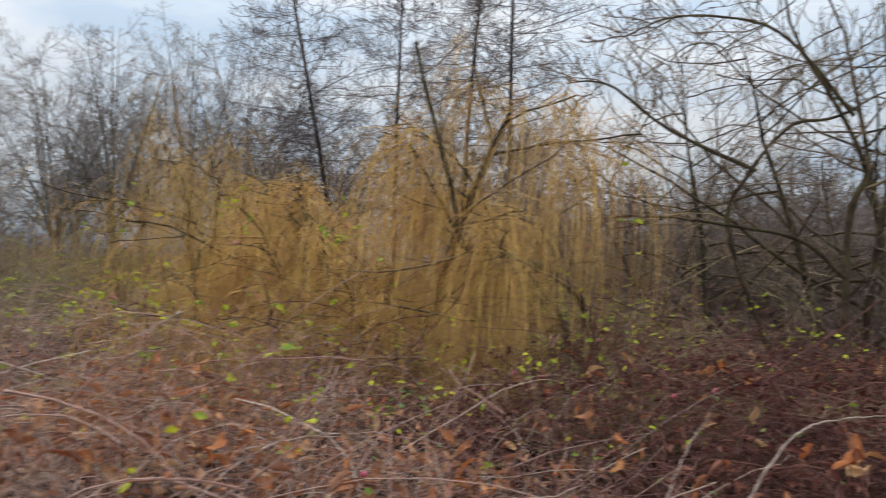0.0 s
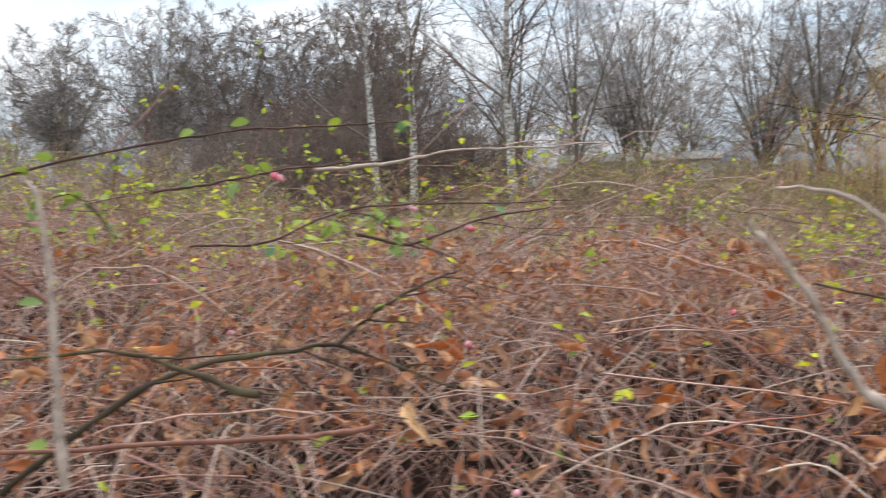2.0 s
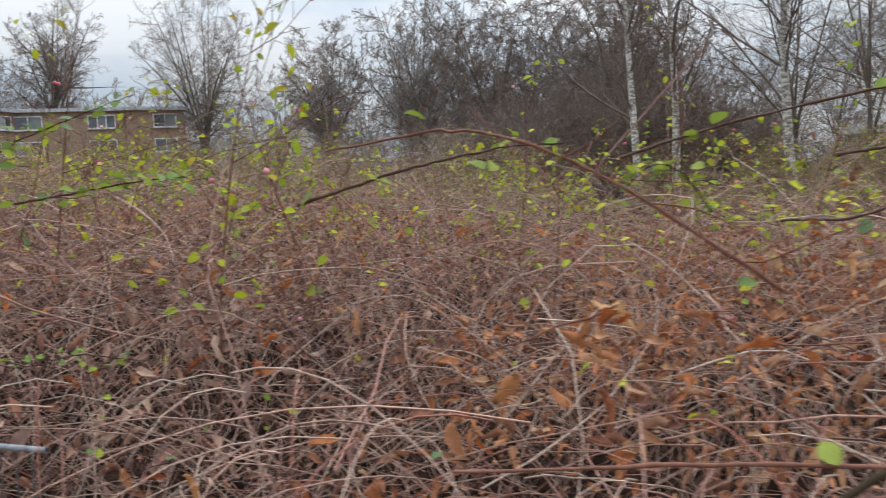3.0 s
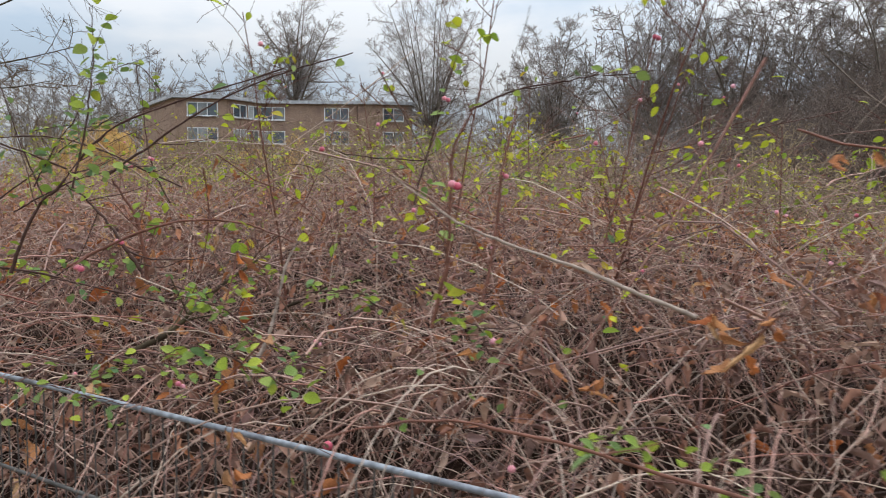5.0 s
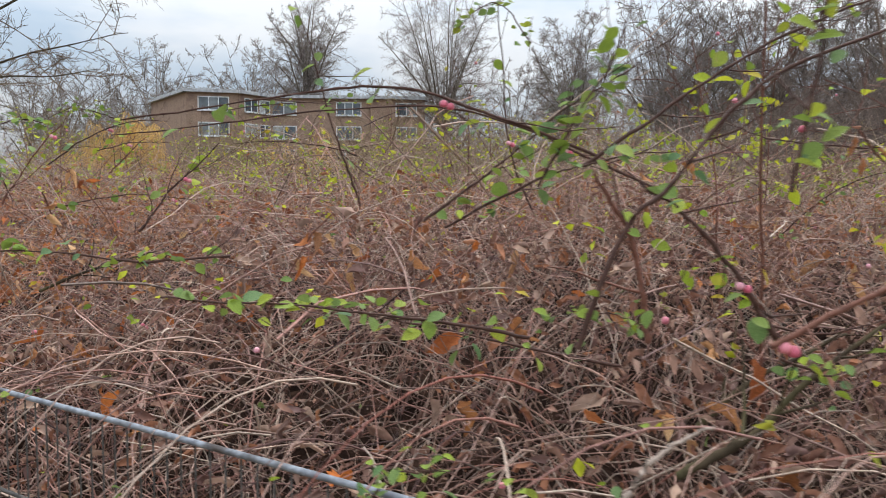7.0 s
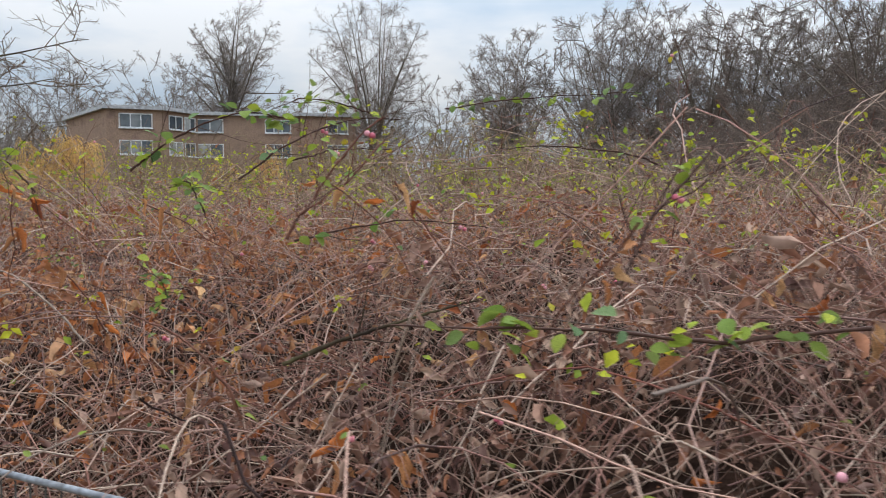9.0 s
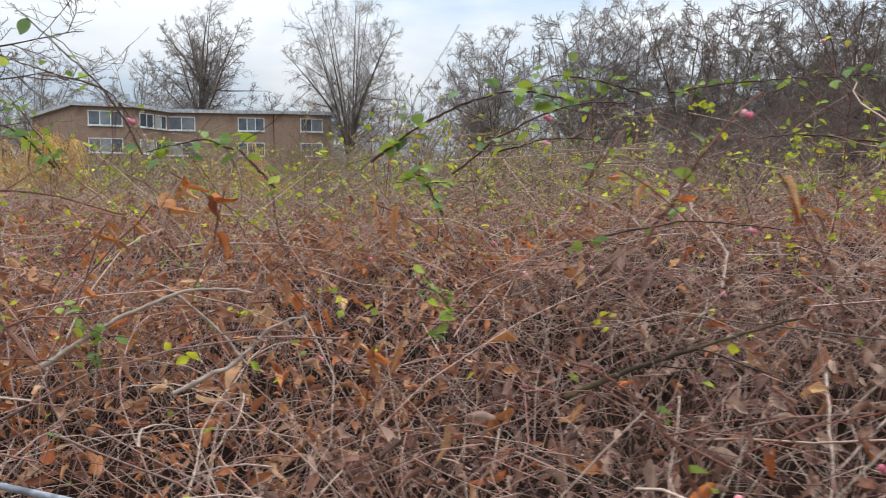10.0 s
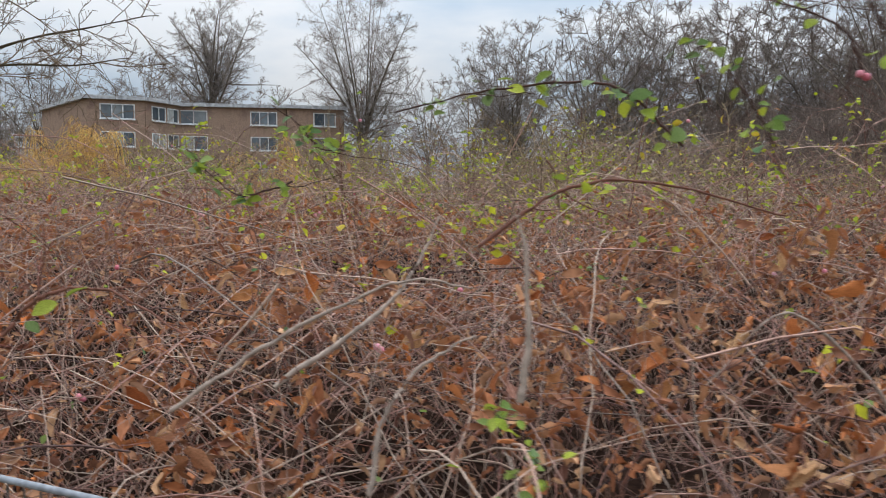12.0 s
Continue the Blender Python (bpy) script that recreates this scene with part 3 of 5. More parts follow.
willow(7.66, 2.64, 100, 51, 1.7, 5.2, 14, "sprawling weeping willow with leafless mustard whips", 12, sway=(-0.03, 0.09), hang=0.42)
willow(7.4, 3.6, 30, 52, 2.4, 2.6, 14, "low weeping willow with leafless mustard whips", 10, sway=(-0.05, 0.2))
willow(23.4, 14.9, 60, 58, 7.0, 7.2, 7, "rounded mustard-twigged weeping willow beyond the brambles", 11, 0.005)
willow(-19.9, 38.6, 10, 53, 3.6, 4.3, 22, "low orange-twigged willow before the flats", 9, 0.009)
willow(-13.2, 46.0, 80, 54, 3.2, 4.4, 14, "low orange-twigged willow before the flats", 9, 0.01)


def gnarled_tree(x, y, seed, height):
    rng = np.random.default_rng(seed)
    P = limbs(rng, np.array([[0, 0, 0], [0.3, 0.1, 0], [-0.2, 0.4, 0.0]]), np.array([[0.2, 0.1, 1], [-0.3, 0.1, 1.0], [0.1, 0.4, 1.0]]), np.array([height, height * 0.9, height * 0.8]), 10, 0.09, 0.04)
    R = height * 0.0105 * np.linspace(1, 0.06, 10) * np.ones((3, 1))
    P1, R1, L1 = fork(rng, P, R, np.full(3, height), 13, 0.08, 0.95, 66, 0.62, 10, 0.14, -0.02, thin=0.55, taper=0.35, least=0.012)
    P2, R2, L2 = fork(rng, P1, R1, L1, 7, 0.2, 1.0, 45, 0.45, 7, 0.14, -0.02, least=0.006)
    P3, R3, L3 = fork(rng, P2, R2, L2, 7, 0.2, 1.0, 42, 0.5, 5, 0.14, 0.0, least=0.0035)
    tree = put("goat_willow", None, m=pose(x, y, -0.05))
    put("trunk", mesh_of("trunk", *tubes([(P, R, 8)]), M_MOSSBARK), tree, "mossy brown bark")
    put_each("limb", P1, R1, 5, M_MOSSBARK, tree)
    put("crown", mesh_of("crown", *tubes([(P2, R2, 3), (P3, R3, 3)]), M_SHRUB), tree, "bare brown twigs")
    return tagged(tree, "gnarled mossy bare tree with long crooked boughs", "tree")


def crooked_tree(name, label, x, y, seed, *boughs, stout=1.0):
    """Low leaning tree: each bough is a radius and the places that it bends through, from the tree's foot."""
    rng = np.random.default_rng(seed)
    tree = put(name, None, m=pose(x, y, 0))
    n = 22
    for radius, *points in boughs:
        P = smooth_line(points, n) - np.array([x, y, 0.0])
        P += np.cumsum(rng.normal(0, 0.012, (n, 3)), 0) * np.linspace(0, 1, n)[:, None]
        R = radius * np.linspace(1.1, 0.25, n) * (1 + 0.1 * rng.normal(0, 1, n))
        L = np.array([np.linalg.norm(np.diff(P, axis=0), axis=1).sum()])
        P1, R1, L1 = fork(rng, P[None], R[None], L, 9, 0.25, 1.0, 52, 0.42, 8, 0.14, 0.03, thin=0.5, taper=0.4, least=0.005 * stout)
        P2, R2, L2 = fork(rng, P1, R1, L1, 7, 0.15, 1.0, 46, 0.5, 6, 0.14, 0.0, least=0.0035 * stout)
        P3, R3, L3 = fork(rng, P2, R2, L2, 5, 0.15, 1.0, 42, 0.55, 4, 0.14, 0.0, least=0.0026 * stout)
        bough = put("bough", mesh_of("bough", *tubes([(P[None], R[None], 8)]), M_MOSSBARK), tree, "dark mossy crooked bough")
        put("twig_mass", mesh_of("twig_mass", *tubes([(P1, R1, 4), (P2, R2, 3), (P3, R3, 3)]), M_BROWNTWIG), bough, "thin brown twigs")["kind"] = "stuff"
    return tagged(tree, label, "tree")


crooked_tree("leaning_willow", "leaning dark crooked willow trunk among the whips", 7.35, 0.6, 561,
             (0.045, (7.35, 0.6, 0.2), (7.3, 0.69, 0.99), (7.24, 0.88, 1.38), (7.11, 1.32, 1.62), (6.97, 1.8, 1.71), (6.91, 1.9, 2.26), (6.84, 2.05, 2.9), (6.8, 2.18, 3.5)),
             (0.026, (7.45, 0.9, 0.2), (7.44, 0.95, 0.99), (7.37, 1.15, 1.32), (7.32, 1.31, 1.73), (7.49, 0.67, 2.3)))
crooked_tree("sprawling_willow", "sprawling dark tree with long level mossy boughs", 9.3, -1.7, 562,
             (0.04, (9.3, -1.7, 0.1), (9.32, -1.72, 2.05), (9.35, -1.89, 2.64), (9.24, -1.54, 3.4), (9.12, -1.19, 4.04), (9.06, -1.02, 4.74)),
             (0.03, (9.1, -1.2, 0.1), (8.98, -0.54, 1.91), (9.02, -0.7, 2.56), (9.12, -1.09, 3.1), (9.26, -1.6, 3.28), (9.39, -2.09, 3.58)),
             (0.026, (9.3, -1.7, 1.5), (9.19, -1.27, 1.89), (9.0, -0.59, 2.03), (8.75, 0.26, 2.1), (8.6, 0.82, 2.0)),
             (0.024, (9.02, -0.8, 2.6), (8.81, -0.02, 2.96), (8.61, 0.67, 3.42), (8.48, 1.12, 3.38)),
             (0.022, (9.32, -1.78, 3.2), (9.08, -1.02, 4.04), (8.81, -0.12, 4.2), (8.67, 0.39, 4.01)), stout=1.7)
gnarled_tree(11.2, -2.4, 55, 6.5)
gnarled_tree(12.4, -0.6, 56, 5.0)
crooked_tree("goat_willow", "bare crooked tree reaching out over the brambles", -19.2, 22.4, 57,
             (0.055, (-19.2, 22.4, 0.0), (-18.9, 22.5, 2.4), (-18.2, 22.8, 4.0), (-17.0, 23.2, 5.2), (-15.6, 23.6, 6.1), (-14.4, 23.9, 6.6)),
             (0.036, (-18.9, 22.5, 2.2), (-17.9, 22.9, 3.5), (-16.6, 23.4, 4.3), (-15.2, 23.9, 4.8), (-14.0, 24.1, 5.1)),
             (0.034, (-18.7, 22.5, 2.8), (-17.6, 22.4, 3.4), (-16.4, 22.6, 3.8), (-15.2, 22.9, 3.9), (-14.3, 23.2, 4.1)),
             (0.05, (-19.1, 22.4, 1.6), (-19.0, 22.2, 4.0), (-18.2, 22.2, 5.8), (-17.2, 22.5, 7.2), (-16.4, 22.7, 8.2)), stout=2.4)


# ---- flats ----
def box(bm, x0, x1, y0, y1, z0, z1):
    vs = [bm.verts.new(c) for c in ((x0, y0, z0), (x1, y0, z0), (x1, y1, z0), (x0, y1, z0), (x0, y0, z1), (x1, y0, z1), (x1, y1, z1), (x0, y1, z1))]
    for f in ((3, 2, 1, 0), (4, 5, 6, 7), (0, 1, 5, 4), (1, 2, 6, 5), (2, 3, 7, 6), (3, 0, 4, 7)):
        bm.faces.new([vs[i] for i in f])


def boxes(*sizes):
    bm = bmesh.new()
    for s in sizes:
        box(bm, *s)
    return bm


def window_at(house, x, y, z, w, h, lights=2):
    """A white casement window set in the wall plane y, facing -y."""
    win = part("window", boxes((x - w / 2, x + w / 2, y - 0.1, y + 0.02, z - 0.08, z), (x - w / 2, x + w / 2, y - 0.06, y + 0.02, z + h, z + h + 0.1),
                               (x - w / 2 - 0.1, x - w / 2, y - 0.06, y + 0.02, z - 0.08, z + h + 0.1), (x + w / 2, x + w / 2 + 0.1, y - 0.06, y + 0.02, z - 0.08, z + h + 0.1),
                               *[(x - w / 2 + w * i / lights - 0.05, x - w / 2 + w * i / lights + 0.05, y - 0.06, y + 0.02, z, z + h) for i in range(1, lights)]), M_WHITE, house)
    part("window_sill", boxes((x - w / 2 - 0.15, x + w / 2 + 0.15, y - 0.22, y - 0.102, z - 0.2, z - 0.082)), M_WHITE, win)
    for i in range(lights):
        part("pane", boxes((x - w / 2 + w * i / lights + 0.052, x - w / 2 + w * (i + 1) / lights - 0.052, y - 0.012, y - 0.002, z + 0.002, z + h - 0.002)), M_GLASS, win)


def flats_block(x, y, turn, width, depth, storeys, columns, label, face=M_BRICK, cover=M_FASCIA):
    """One bay of the stepped block of flats; its front faces -y."""
    house = put("flats_block", None, m=pose(x, y, -0.1, 0, 0, turn))
    top = storeys * 2.85 + 0.013 * (width % 1)
    part("wall", boxes((0, width, 0, depth, 0, top)), face, house)
    part("roof", boxes((-0.4, width + 0.4, -0.45, depth + 0.3, top + 0.004, top + 0.38)), cover, house, "flat roof with a pale fascia")
    for st in range(storeys):
        z = st * 2.85 + 1.0
        for u, w, lights in columns:
            window_at(house, u, 0.0, z, w, 1.35, lights)
    return tagged(house, label, "apartment building", "stepped blocks of flats")


flats_block(-45.6, 109.2, -56.5, 16.6, 5, 4, (), "windowless brick end wall of the flats")
flats_block(-36.4, 95.3, 17, 5.6, 8, 4, ((2.9, 3.2, 3),), "brick block of flats with white windows and a flat roof")
flats_block(-31.0, 97.0, 62, 5.9, 5, 4, ((2.0, 2.0, 2), (4.3, 1.6, 2)), "narrow set-back brick block of flats beside the corner")
flats_block(-28.5, 102.0, 5, 11.7, 9, 4, ((1.5, 2.8, 2), (9.2, 2.8, 3)), "brick block of flats with white windows and a flat roof")
flats_block(-16.7, 102.6, 12, 6.6, 9, 4, ((4.3, 2.4, 2),), "brick block of flats half hidden by bare trees")
flats_block(25.6, 36.3, -46, 7.5, 6, 1, ((1.5, 1.5, 2), (3.9, 1.2, 2), (6.0, 1.2, 2)), "low pale house with white windows beyond the scrub", M_CREAM, M_CREAM)


# ---- fence: galvanised top rail over upright wires ----
RAIL_L, RAIL_Z = 1.16, 0.953
fence = put("fence", None)
tagged(fence, "low galvanised wire-mesh fence overgrown by brambles", "fence")


def run(name, z, r, sides, label=""):
    s = np.linspace(4.8, 22, 80)
    P = np.concatenate([land(s, RAIL_L), np.full((80, 1), z)], 1)[None]
    put(name, mesh_of(name, *tubes([(P, np.full((1, 80), r), sides)]), M_GALV if r > 0.007 else M_WIRE), fence, label)


run("top_rail", RAIL_Z, 0.0076, 10, "weathered grey steel tube")
for z in (0.66, 0.36, 0.08):
    run("cross_wire", z, 0.006, 6)
wire_P = np.array([[[0, 0, 0.0], [0, 0, 0.5], [0, 0, RAIL_Z - 0.01]]])
wire_mesh = mesh_of("upright_wire", *tubes([(wire_P, np.full((1, 3), 0.0025), 5)]), M_WIRE)
for i in range(230):
    xy = land(4.85 + i * 0.05, RAIL_L)
    put("upright_wire", wire_mesh, fence, m=pose(xy[0], xy[1], 0))
post_P = np.array([[[0, 0, -0.2], [0, 0, 0.3], [0, 0, 0.64]]])
post_mesh = mesh_of("post", *tubes([(post_P, np.full((1, 3), 0.016), 10)]), M_GALV)
for i in range(7):
    xy = land(5.0 + i * 2.5, RAIL_L + 0.022)
    put("post", post_mesh, fence, m=pose(xy[0], xy[1], 0))


# ---- brambles ----
def tangle(rng, n, s0, s1, l0, l1, long=(0.5, 1.7), rad=(0.0018, 0.0045), seg=9, depth=0.38, above=0.06):
    """Arching canes woven through the top of the growth."""
    s, l = rng.uniform(s0, s1, n), rng.uniform(l0, l1, n)
    L = long[0] + (long[1] - long[0]) * rng.random(n) ** 1.8
    a = rng.uniform(0, 2 * np.pi, n)
    steep = rng.random(n) < 0.22
    u = np.linspace(-0.5, 0.5, seg)
    ang = a[:, None] + rng.normal(0, 0.9, n)[:, None] * u + np.cumsum(rng.normal(0, 0.16, (n, seg)), 1)
    step = L[:, None] * np.where(steep[:, None], 0.35, 1.0) * np.ones(seg)
    ds, dl = np.cumsum(np.cos(ang) * step / seg, 1), np.cumsum(np.sin(ang) * step / seg, 1)
    ds, dl = ds - ds.mean(1, keepdims=True), dl - dl.mean(1, keepdims=True)
    S, Lg = s[:, None] + ds, np.maximum(l[:, None] + dl, 1.2 + 0.05 * rng.random((n, 1)))
    high = rng.random(n) < np.where(l > 2.4, 0.2, 0.08)
    h = crest(s, l) + above - depth * rng.random(n) ** 1.5 + np.where(high, rng.uniform(0.05, 0.3, n) + np.where(l > 2.4, 0.4, 0.0) * rng.random(n), 0)
    sag, tilt = rng.uniform(-0.1, 1.0, n) * L * 0.5, rng.normal(0, 0.42, n) * L
    z = h[:, None] - sag[:, None] * (u * 2) ** 2 * 0.5 + tilt[:, None] * u + np.cumsum(rng.normal(0, 0.012, (n, seg)), 1) * np.minimum(L, 1)[:, None]
    z = np.where(steep[:, None], h[:, None] - 0.12 + u * np.minimum(L, 0.7)[:, None] * 0.6, z)
    P = np.concatenate([land(S, Lg), np.maximum(z, 0.02)[..., None]], -1)
    R = rng.uniform(*rad, n)[:, None] * np.linspace(1.0, 0.35, seg)
    return P, R, 3


def whiskers(rng, n, s0, s1, l0, l1, rise=(0.15, 0.6), rad=(0.0009, 0.0021), seg=9):
    """Thin shoots that arch up out of the growth and nod at the tip."""
    s, l = rng.uniform(s0, s1, n), rng.uniform(l0, l1, n)
    u = np.linspace(0, 1, seg)
    a = rng.uniform(0, 2 * np.pi, n)[:, None] + rng.normal(0, 0.6, n)[:, None] * u
    reach, up = rng.uniform(0.15, 0.9, n)[:, None], rng.uniform(*rise, n)[:, None]
    S, Lg = s[:, None] + np.cos(a) * reach * u, np.maximum(l[:, None] + np.sin(a) * reach * u, 1.3)
    z = crest(s, l)[:, None] - 0.12 + (up + 0.12) * np.sin(u * rng.uniform(1.4, 2.3, n)[:, None])
    z = z + np.cumsum(rng.normal(0, 0.006, (n, seg)), 1)
    return np.concatenate([land(S, Lg), z[..., None]], -1), rng.uniform(*rad, n)[:, None] * np.linspace(1, 0.3, seg), 4


def along(rng, P, n, bearing):
    """Places for n leaves on the outer part of a few of the shoots."""
    who = rng.integers(0, max(1, int(len(P) * bearing)), n)
    f = rng.uniform(2, P.shape[1] - 1.001, n)
    i, w = f.astype(int), (f % 1)[:, None]
    return P[who, i] * (1 - w) + P[who, i + 1] * w + rng.normal(0, 0.012, (n, 3))


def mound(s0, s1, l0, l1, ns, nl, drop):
    """The leafy mass inside the brambles, a sheet coloured near-black for the shaded gaps."""
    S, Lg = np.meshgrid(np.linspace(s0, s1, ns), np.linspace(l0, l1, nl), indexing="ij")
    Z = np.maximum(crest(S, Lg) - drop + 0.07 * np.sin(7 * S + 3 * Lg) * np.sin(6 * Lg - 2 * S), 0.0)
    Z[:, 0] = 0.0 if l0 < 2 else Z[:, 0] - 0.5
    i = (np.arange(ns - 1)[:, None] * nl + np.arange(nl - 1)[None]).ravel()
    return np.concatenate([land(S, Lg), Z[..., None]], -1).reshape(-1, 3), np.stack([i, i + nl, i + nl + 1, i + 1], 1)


DEAD_T = leaf_template(1.0, 0.5, 0.9, 0.35)
DEAD_SMALL = leaf_template(1.0, 0.34, 1.3, 0.5, 3)
DEAD_SMALL = (DEAD_SMALL[0] + np.random.default_rng(77).normal(0, 0.06, DEAD_SMALL[0].shape), DEAD_SMALL[1])
YELLOW_T = leaf_template(1.0, 0.75, 0.25, 0.2, 2)
dead_meshes = []
for seed, (w, f, c) in enumerate(((0.4, 1.1, 0.35), (0.26, 1.6, 0.55), (0.44, 1.0, -0.4), (0.3, 1.4, 0.2), (0.34, 1.9, 0.7), (0.5, 0.9, 0.5))):
    v, q = leaf_template(1.0, w, f, c, 7)
    v = v + np.random.default_rng(seed).normal(0, 0.04, v.shape)
    dead_meshes.append(mesh_of("leaf", v, q, M_DEAD))
green_meshes = [mesh_of("leaf", leaf_template(1.0, w, f, c)[0], DEAD_T[1], M_GREEN) for w, f, c in ((0.74, 0.3, 0.2), (0.62, 0.4, 0.1), (0.82, 0.2, 0.3))]


def berry_mesh():
    bm = bmesh.new()
    bmesh.ops.create_icosphere(bm, subdivisions=2, radius=1.0)
    for v in bm.verts:
        v.co.z *= 1.12
        if v.co.z < -0.95:
            v.co.z += 0.25
    for f in bm.faces:
        f.smooth = True
    me = bpy.data.meshes.new("berry")
    bm.to_mesh(me)
    bm.free()
    me.materials.append(M_BERRY)
    return me


BERRY = berry_mesh()


def surface(rng, n, s0, s1, l0, l1, low, high):
    s, l = rng.uniform(s0, s1, n), rng.uniform(l0, l1, n)
    return np.concatenate([land(s, l), (crest(s, l) + rng.uniform(low, high, n))[:, None]], 1)


def clumps(rng, n, s0, s1, l0, l1, low, high, size=10):
    """Leaf places gathered along short shoots."""
    k = max(2, n // size)
    c = surface(rng, k, s0, s1, l0, l1, low, high)
    way = unit(rng.normal(0, 1, (k, 3)) * [1, 1, 0.6])
    who = rng.integers(0, k, n)
    return c[who] + way[who] * rng.uniform(-0.28, 0.28, (n, 1)) + rng.normal(0, 0.035, (n, 3))


def bramble_bush(seed, s0, s1, l0, l1, canes, dead, green, loose):
    rng = np.random.default_rng(seed)
    bush = put("bramble_bush", None)
    layers = [tangle(rng, canes if l0 < 2 else canes * 3 // 2, s0 - 0.1, s1 + 0.1, l0, l1, (0.1, 0.5), (0.0006, 0.0015), 4, 0.5, 0.06),
              tangle(rng, canes // 2, s0 - 0.1, s1 + 0.1, l0, l1, (0.15, 0.6), (0.0012, 0.0026), 4, 0.5, 0.05),
              tangle(rng, canes // 2, s0 - 0.2, s1 + 0.2, l0, l1, (0.4, 1.5), (0.0013, 0.0032), 7, 0.55, 0.05),
              tangle(rng, canes // 6, s0 - 0.2, s1 + 0.2, l0, l1, (0.3, 1.2), (0.0013, 0.003), 6, 1.1, -0.2),
              tangle(rng, canes // 14, s0 - 0.4, s1 + 0.4, l0, l1, (1.2, 2.6), (0.003, 0.0052), 10, 0.25, 0.1),
              tangle(rng, canes // 9 if l0 < 2 else 10, s0 - 0.2, s1 + 0.2, l0, min(l1, 2.4 + l0 - 1.22), (0.5, 1.4), (0.0026, 0.0048), 10, 0.4, 0.02)]
    shoots = whiskers(rng, 95, s0, s1, l0 + 0.5, l1)
    layers.append(shoots)
    # bushes below s = -4 carry the canopy shade in their darker colours
    canes_ob = put("cane_tangle", mesh_of("cane_tangle", *tubes(layers), M_CANE if s0 > -4 else M_CANE_RED_SHADE), bush)
    canes_ob["kind"] = "stuff"
    put("undergrowth", mesh_of("undergrowth", *mound(s0, s1, l0, l1, 18, 16, 0.78), M_LITTER_SHADE), bush, "mat of dead stems and leaves, coloured near-black for the shade inside")
    crumbs, broad = loose * 2, loose // 7
    at = np.concatenate([surface(rng, loose, s0, s1, l0, l1, -0.32, 0.08), surface(rng, crumbs - 150, s0, s1, l0, l1, -0.4, 0.12), along(rng, shoots[0][::-1], 150, 0.7), clumps(rng, broad, s0, s1, l0, l1, -0.2, 0.1, 6)])
    v, q = scatter(rng, DEAD_SMALL, at, np.concatenate([rng.uniform(0.03, 0.08, loose), rng.uniform(0.01, 0.034, crumbs), rng.uniform(0.05, 0.1, broad)]))
    ob = put("dead_leaves", mesh_of("dead_leaves", v, q, (M_DEAD_MASS if s0 > 10 or s0 < 3 else M_DEAD_GREY) if s0 > -4 else M_DEAD_RED_SHADE), bush, "shrivelled brown leaves")
    ob["kind"] = "stuff"
    gold = 60 if l0 < 2 else 200
    v, q = scatter(rng, YELLOW_T, along(rng, shoots[0], gold, 0.2 if l0 < 2 else 0.3), rng.uniform(0.022, 0.05, gold), 0.7)
    put("yellow_leaves", mesh_of("yellow_leaves", v, q, M_YELLOW), bush, "small yellow-green leaves")["kind"] = "stuff"
    for count, meshes, lo, hi, size in ((dead, dead_meshes, -0.1, 0.14, (0.05, 0.125)), (green, green_meshes, -0.08, 0.16, (0.022, 0.042))):
        for c in surface(rng, count, s0, s1, l0, l1, lo, hi):
            k = rng.uniform(*size)
            nod = rng.uniform(-130, -30) if meshes is dead_meshes and rng.random() < 0.7 else rng.uniform(-70, 70)
            put("leaf", meshes[rng.integers(len(meshes))], bush, m=pose(*c, nod, rng.uniform(-60, 60), rng.uniform(0, 360)) @ Matrix.Diagonal((k, k, k, 1)))
    for c in surface(rng, 4, s0, s1, l0, l1, 0.0, 0.12):
        k = rng.uniform(0.009, 0.0135)
        for j in range(rng.integers(1, 3)):
            put("berry", BERRY, bush, "pink snowberry", pose(c[0] + 0.012 * j, c[1] + 0.01 * j, c[2] - 0.012 * j) @ Matrix.Diagonal((k, k, k, 1)))
    return tagged(bush, "tangled bramble bush with bare canes and dead brown leaves" if s0 > -4 else "red-brown bramble bush with shrivelled leaves, coloured darker for tree shade", "bramble", "brambles along the fence")


for i in range(12):
    s0 = -8 + 2.5 * i
    bramble_bush(200 + i, s0, s0 + 2.5, 1.22, 3.0, 800, 42 if s0 < 6 else 62, 18, 640 if s0 < 8 else 860)
    bramble_bush(240 + i, s0, s0 + 2.5, 3.0, 5.6, 800, 42 if s0 < 6 else 60, 12, 900)


def thicket(seed, s0, s1, l0, l1, canes, loose, yellow, drop, rad, ns, nl):
    rng = np.random.default_rng(seed)
    ob = put("bramble_thicket", None)
    shoots = whiskers(rng, canes // 6, s0, s1, l0, l1, (0.2, 0.9), (rad[0] * 0.8, rad[1] * 0.7), 7)
    put("cane_tangle", mesh_of("cane_tangle", *tubes([tangle(rng, canes, s0, s1, l0, l1, (0.4, 1.8), rad, 6, 0.45, 0.2), shoots]), M_CANE), ob)
    put("undergrowth", mesh_of("undergrowth", *mound(s0, s1, l0, l1, ns, nl, drop), M_LITTER_SHADE), ob)
    v, q = scatter(rng, DEAD_SMALL, surface(rng, loose, s0, s1, l0, l1, -0.3, 0.1), rng.uniform(0.025, 0.09, loose))
    put("dead_leaves", mesh_of("dead_leaves", v, q, M_DEAD_MASS), ob)
    v, q = scatter(rng, YELLOW_T, along(rng, shoots[0], yellow, 0.22), rng.uniform(0.035, 0.075, yellow), 0.7)
    put("yellow_leaves", mesh_of("yellow_leaves", v, q, M_YELLOW), ob)
    return tagged(ob, "wide thicket of leafless brambles with a few yellow leaves", "bramble", kind="stuff")


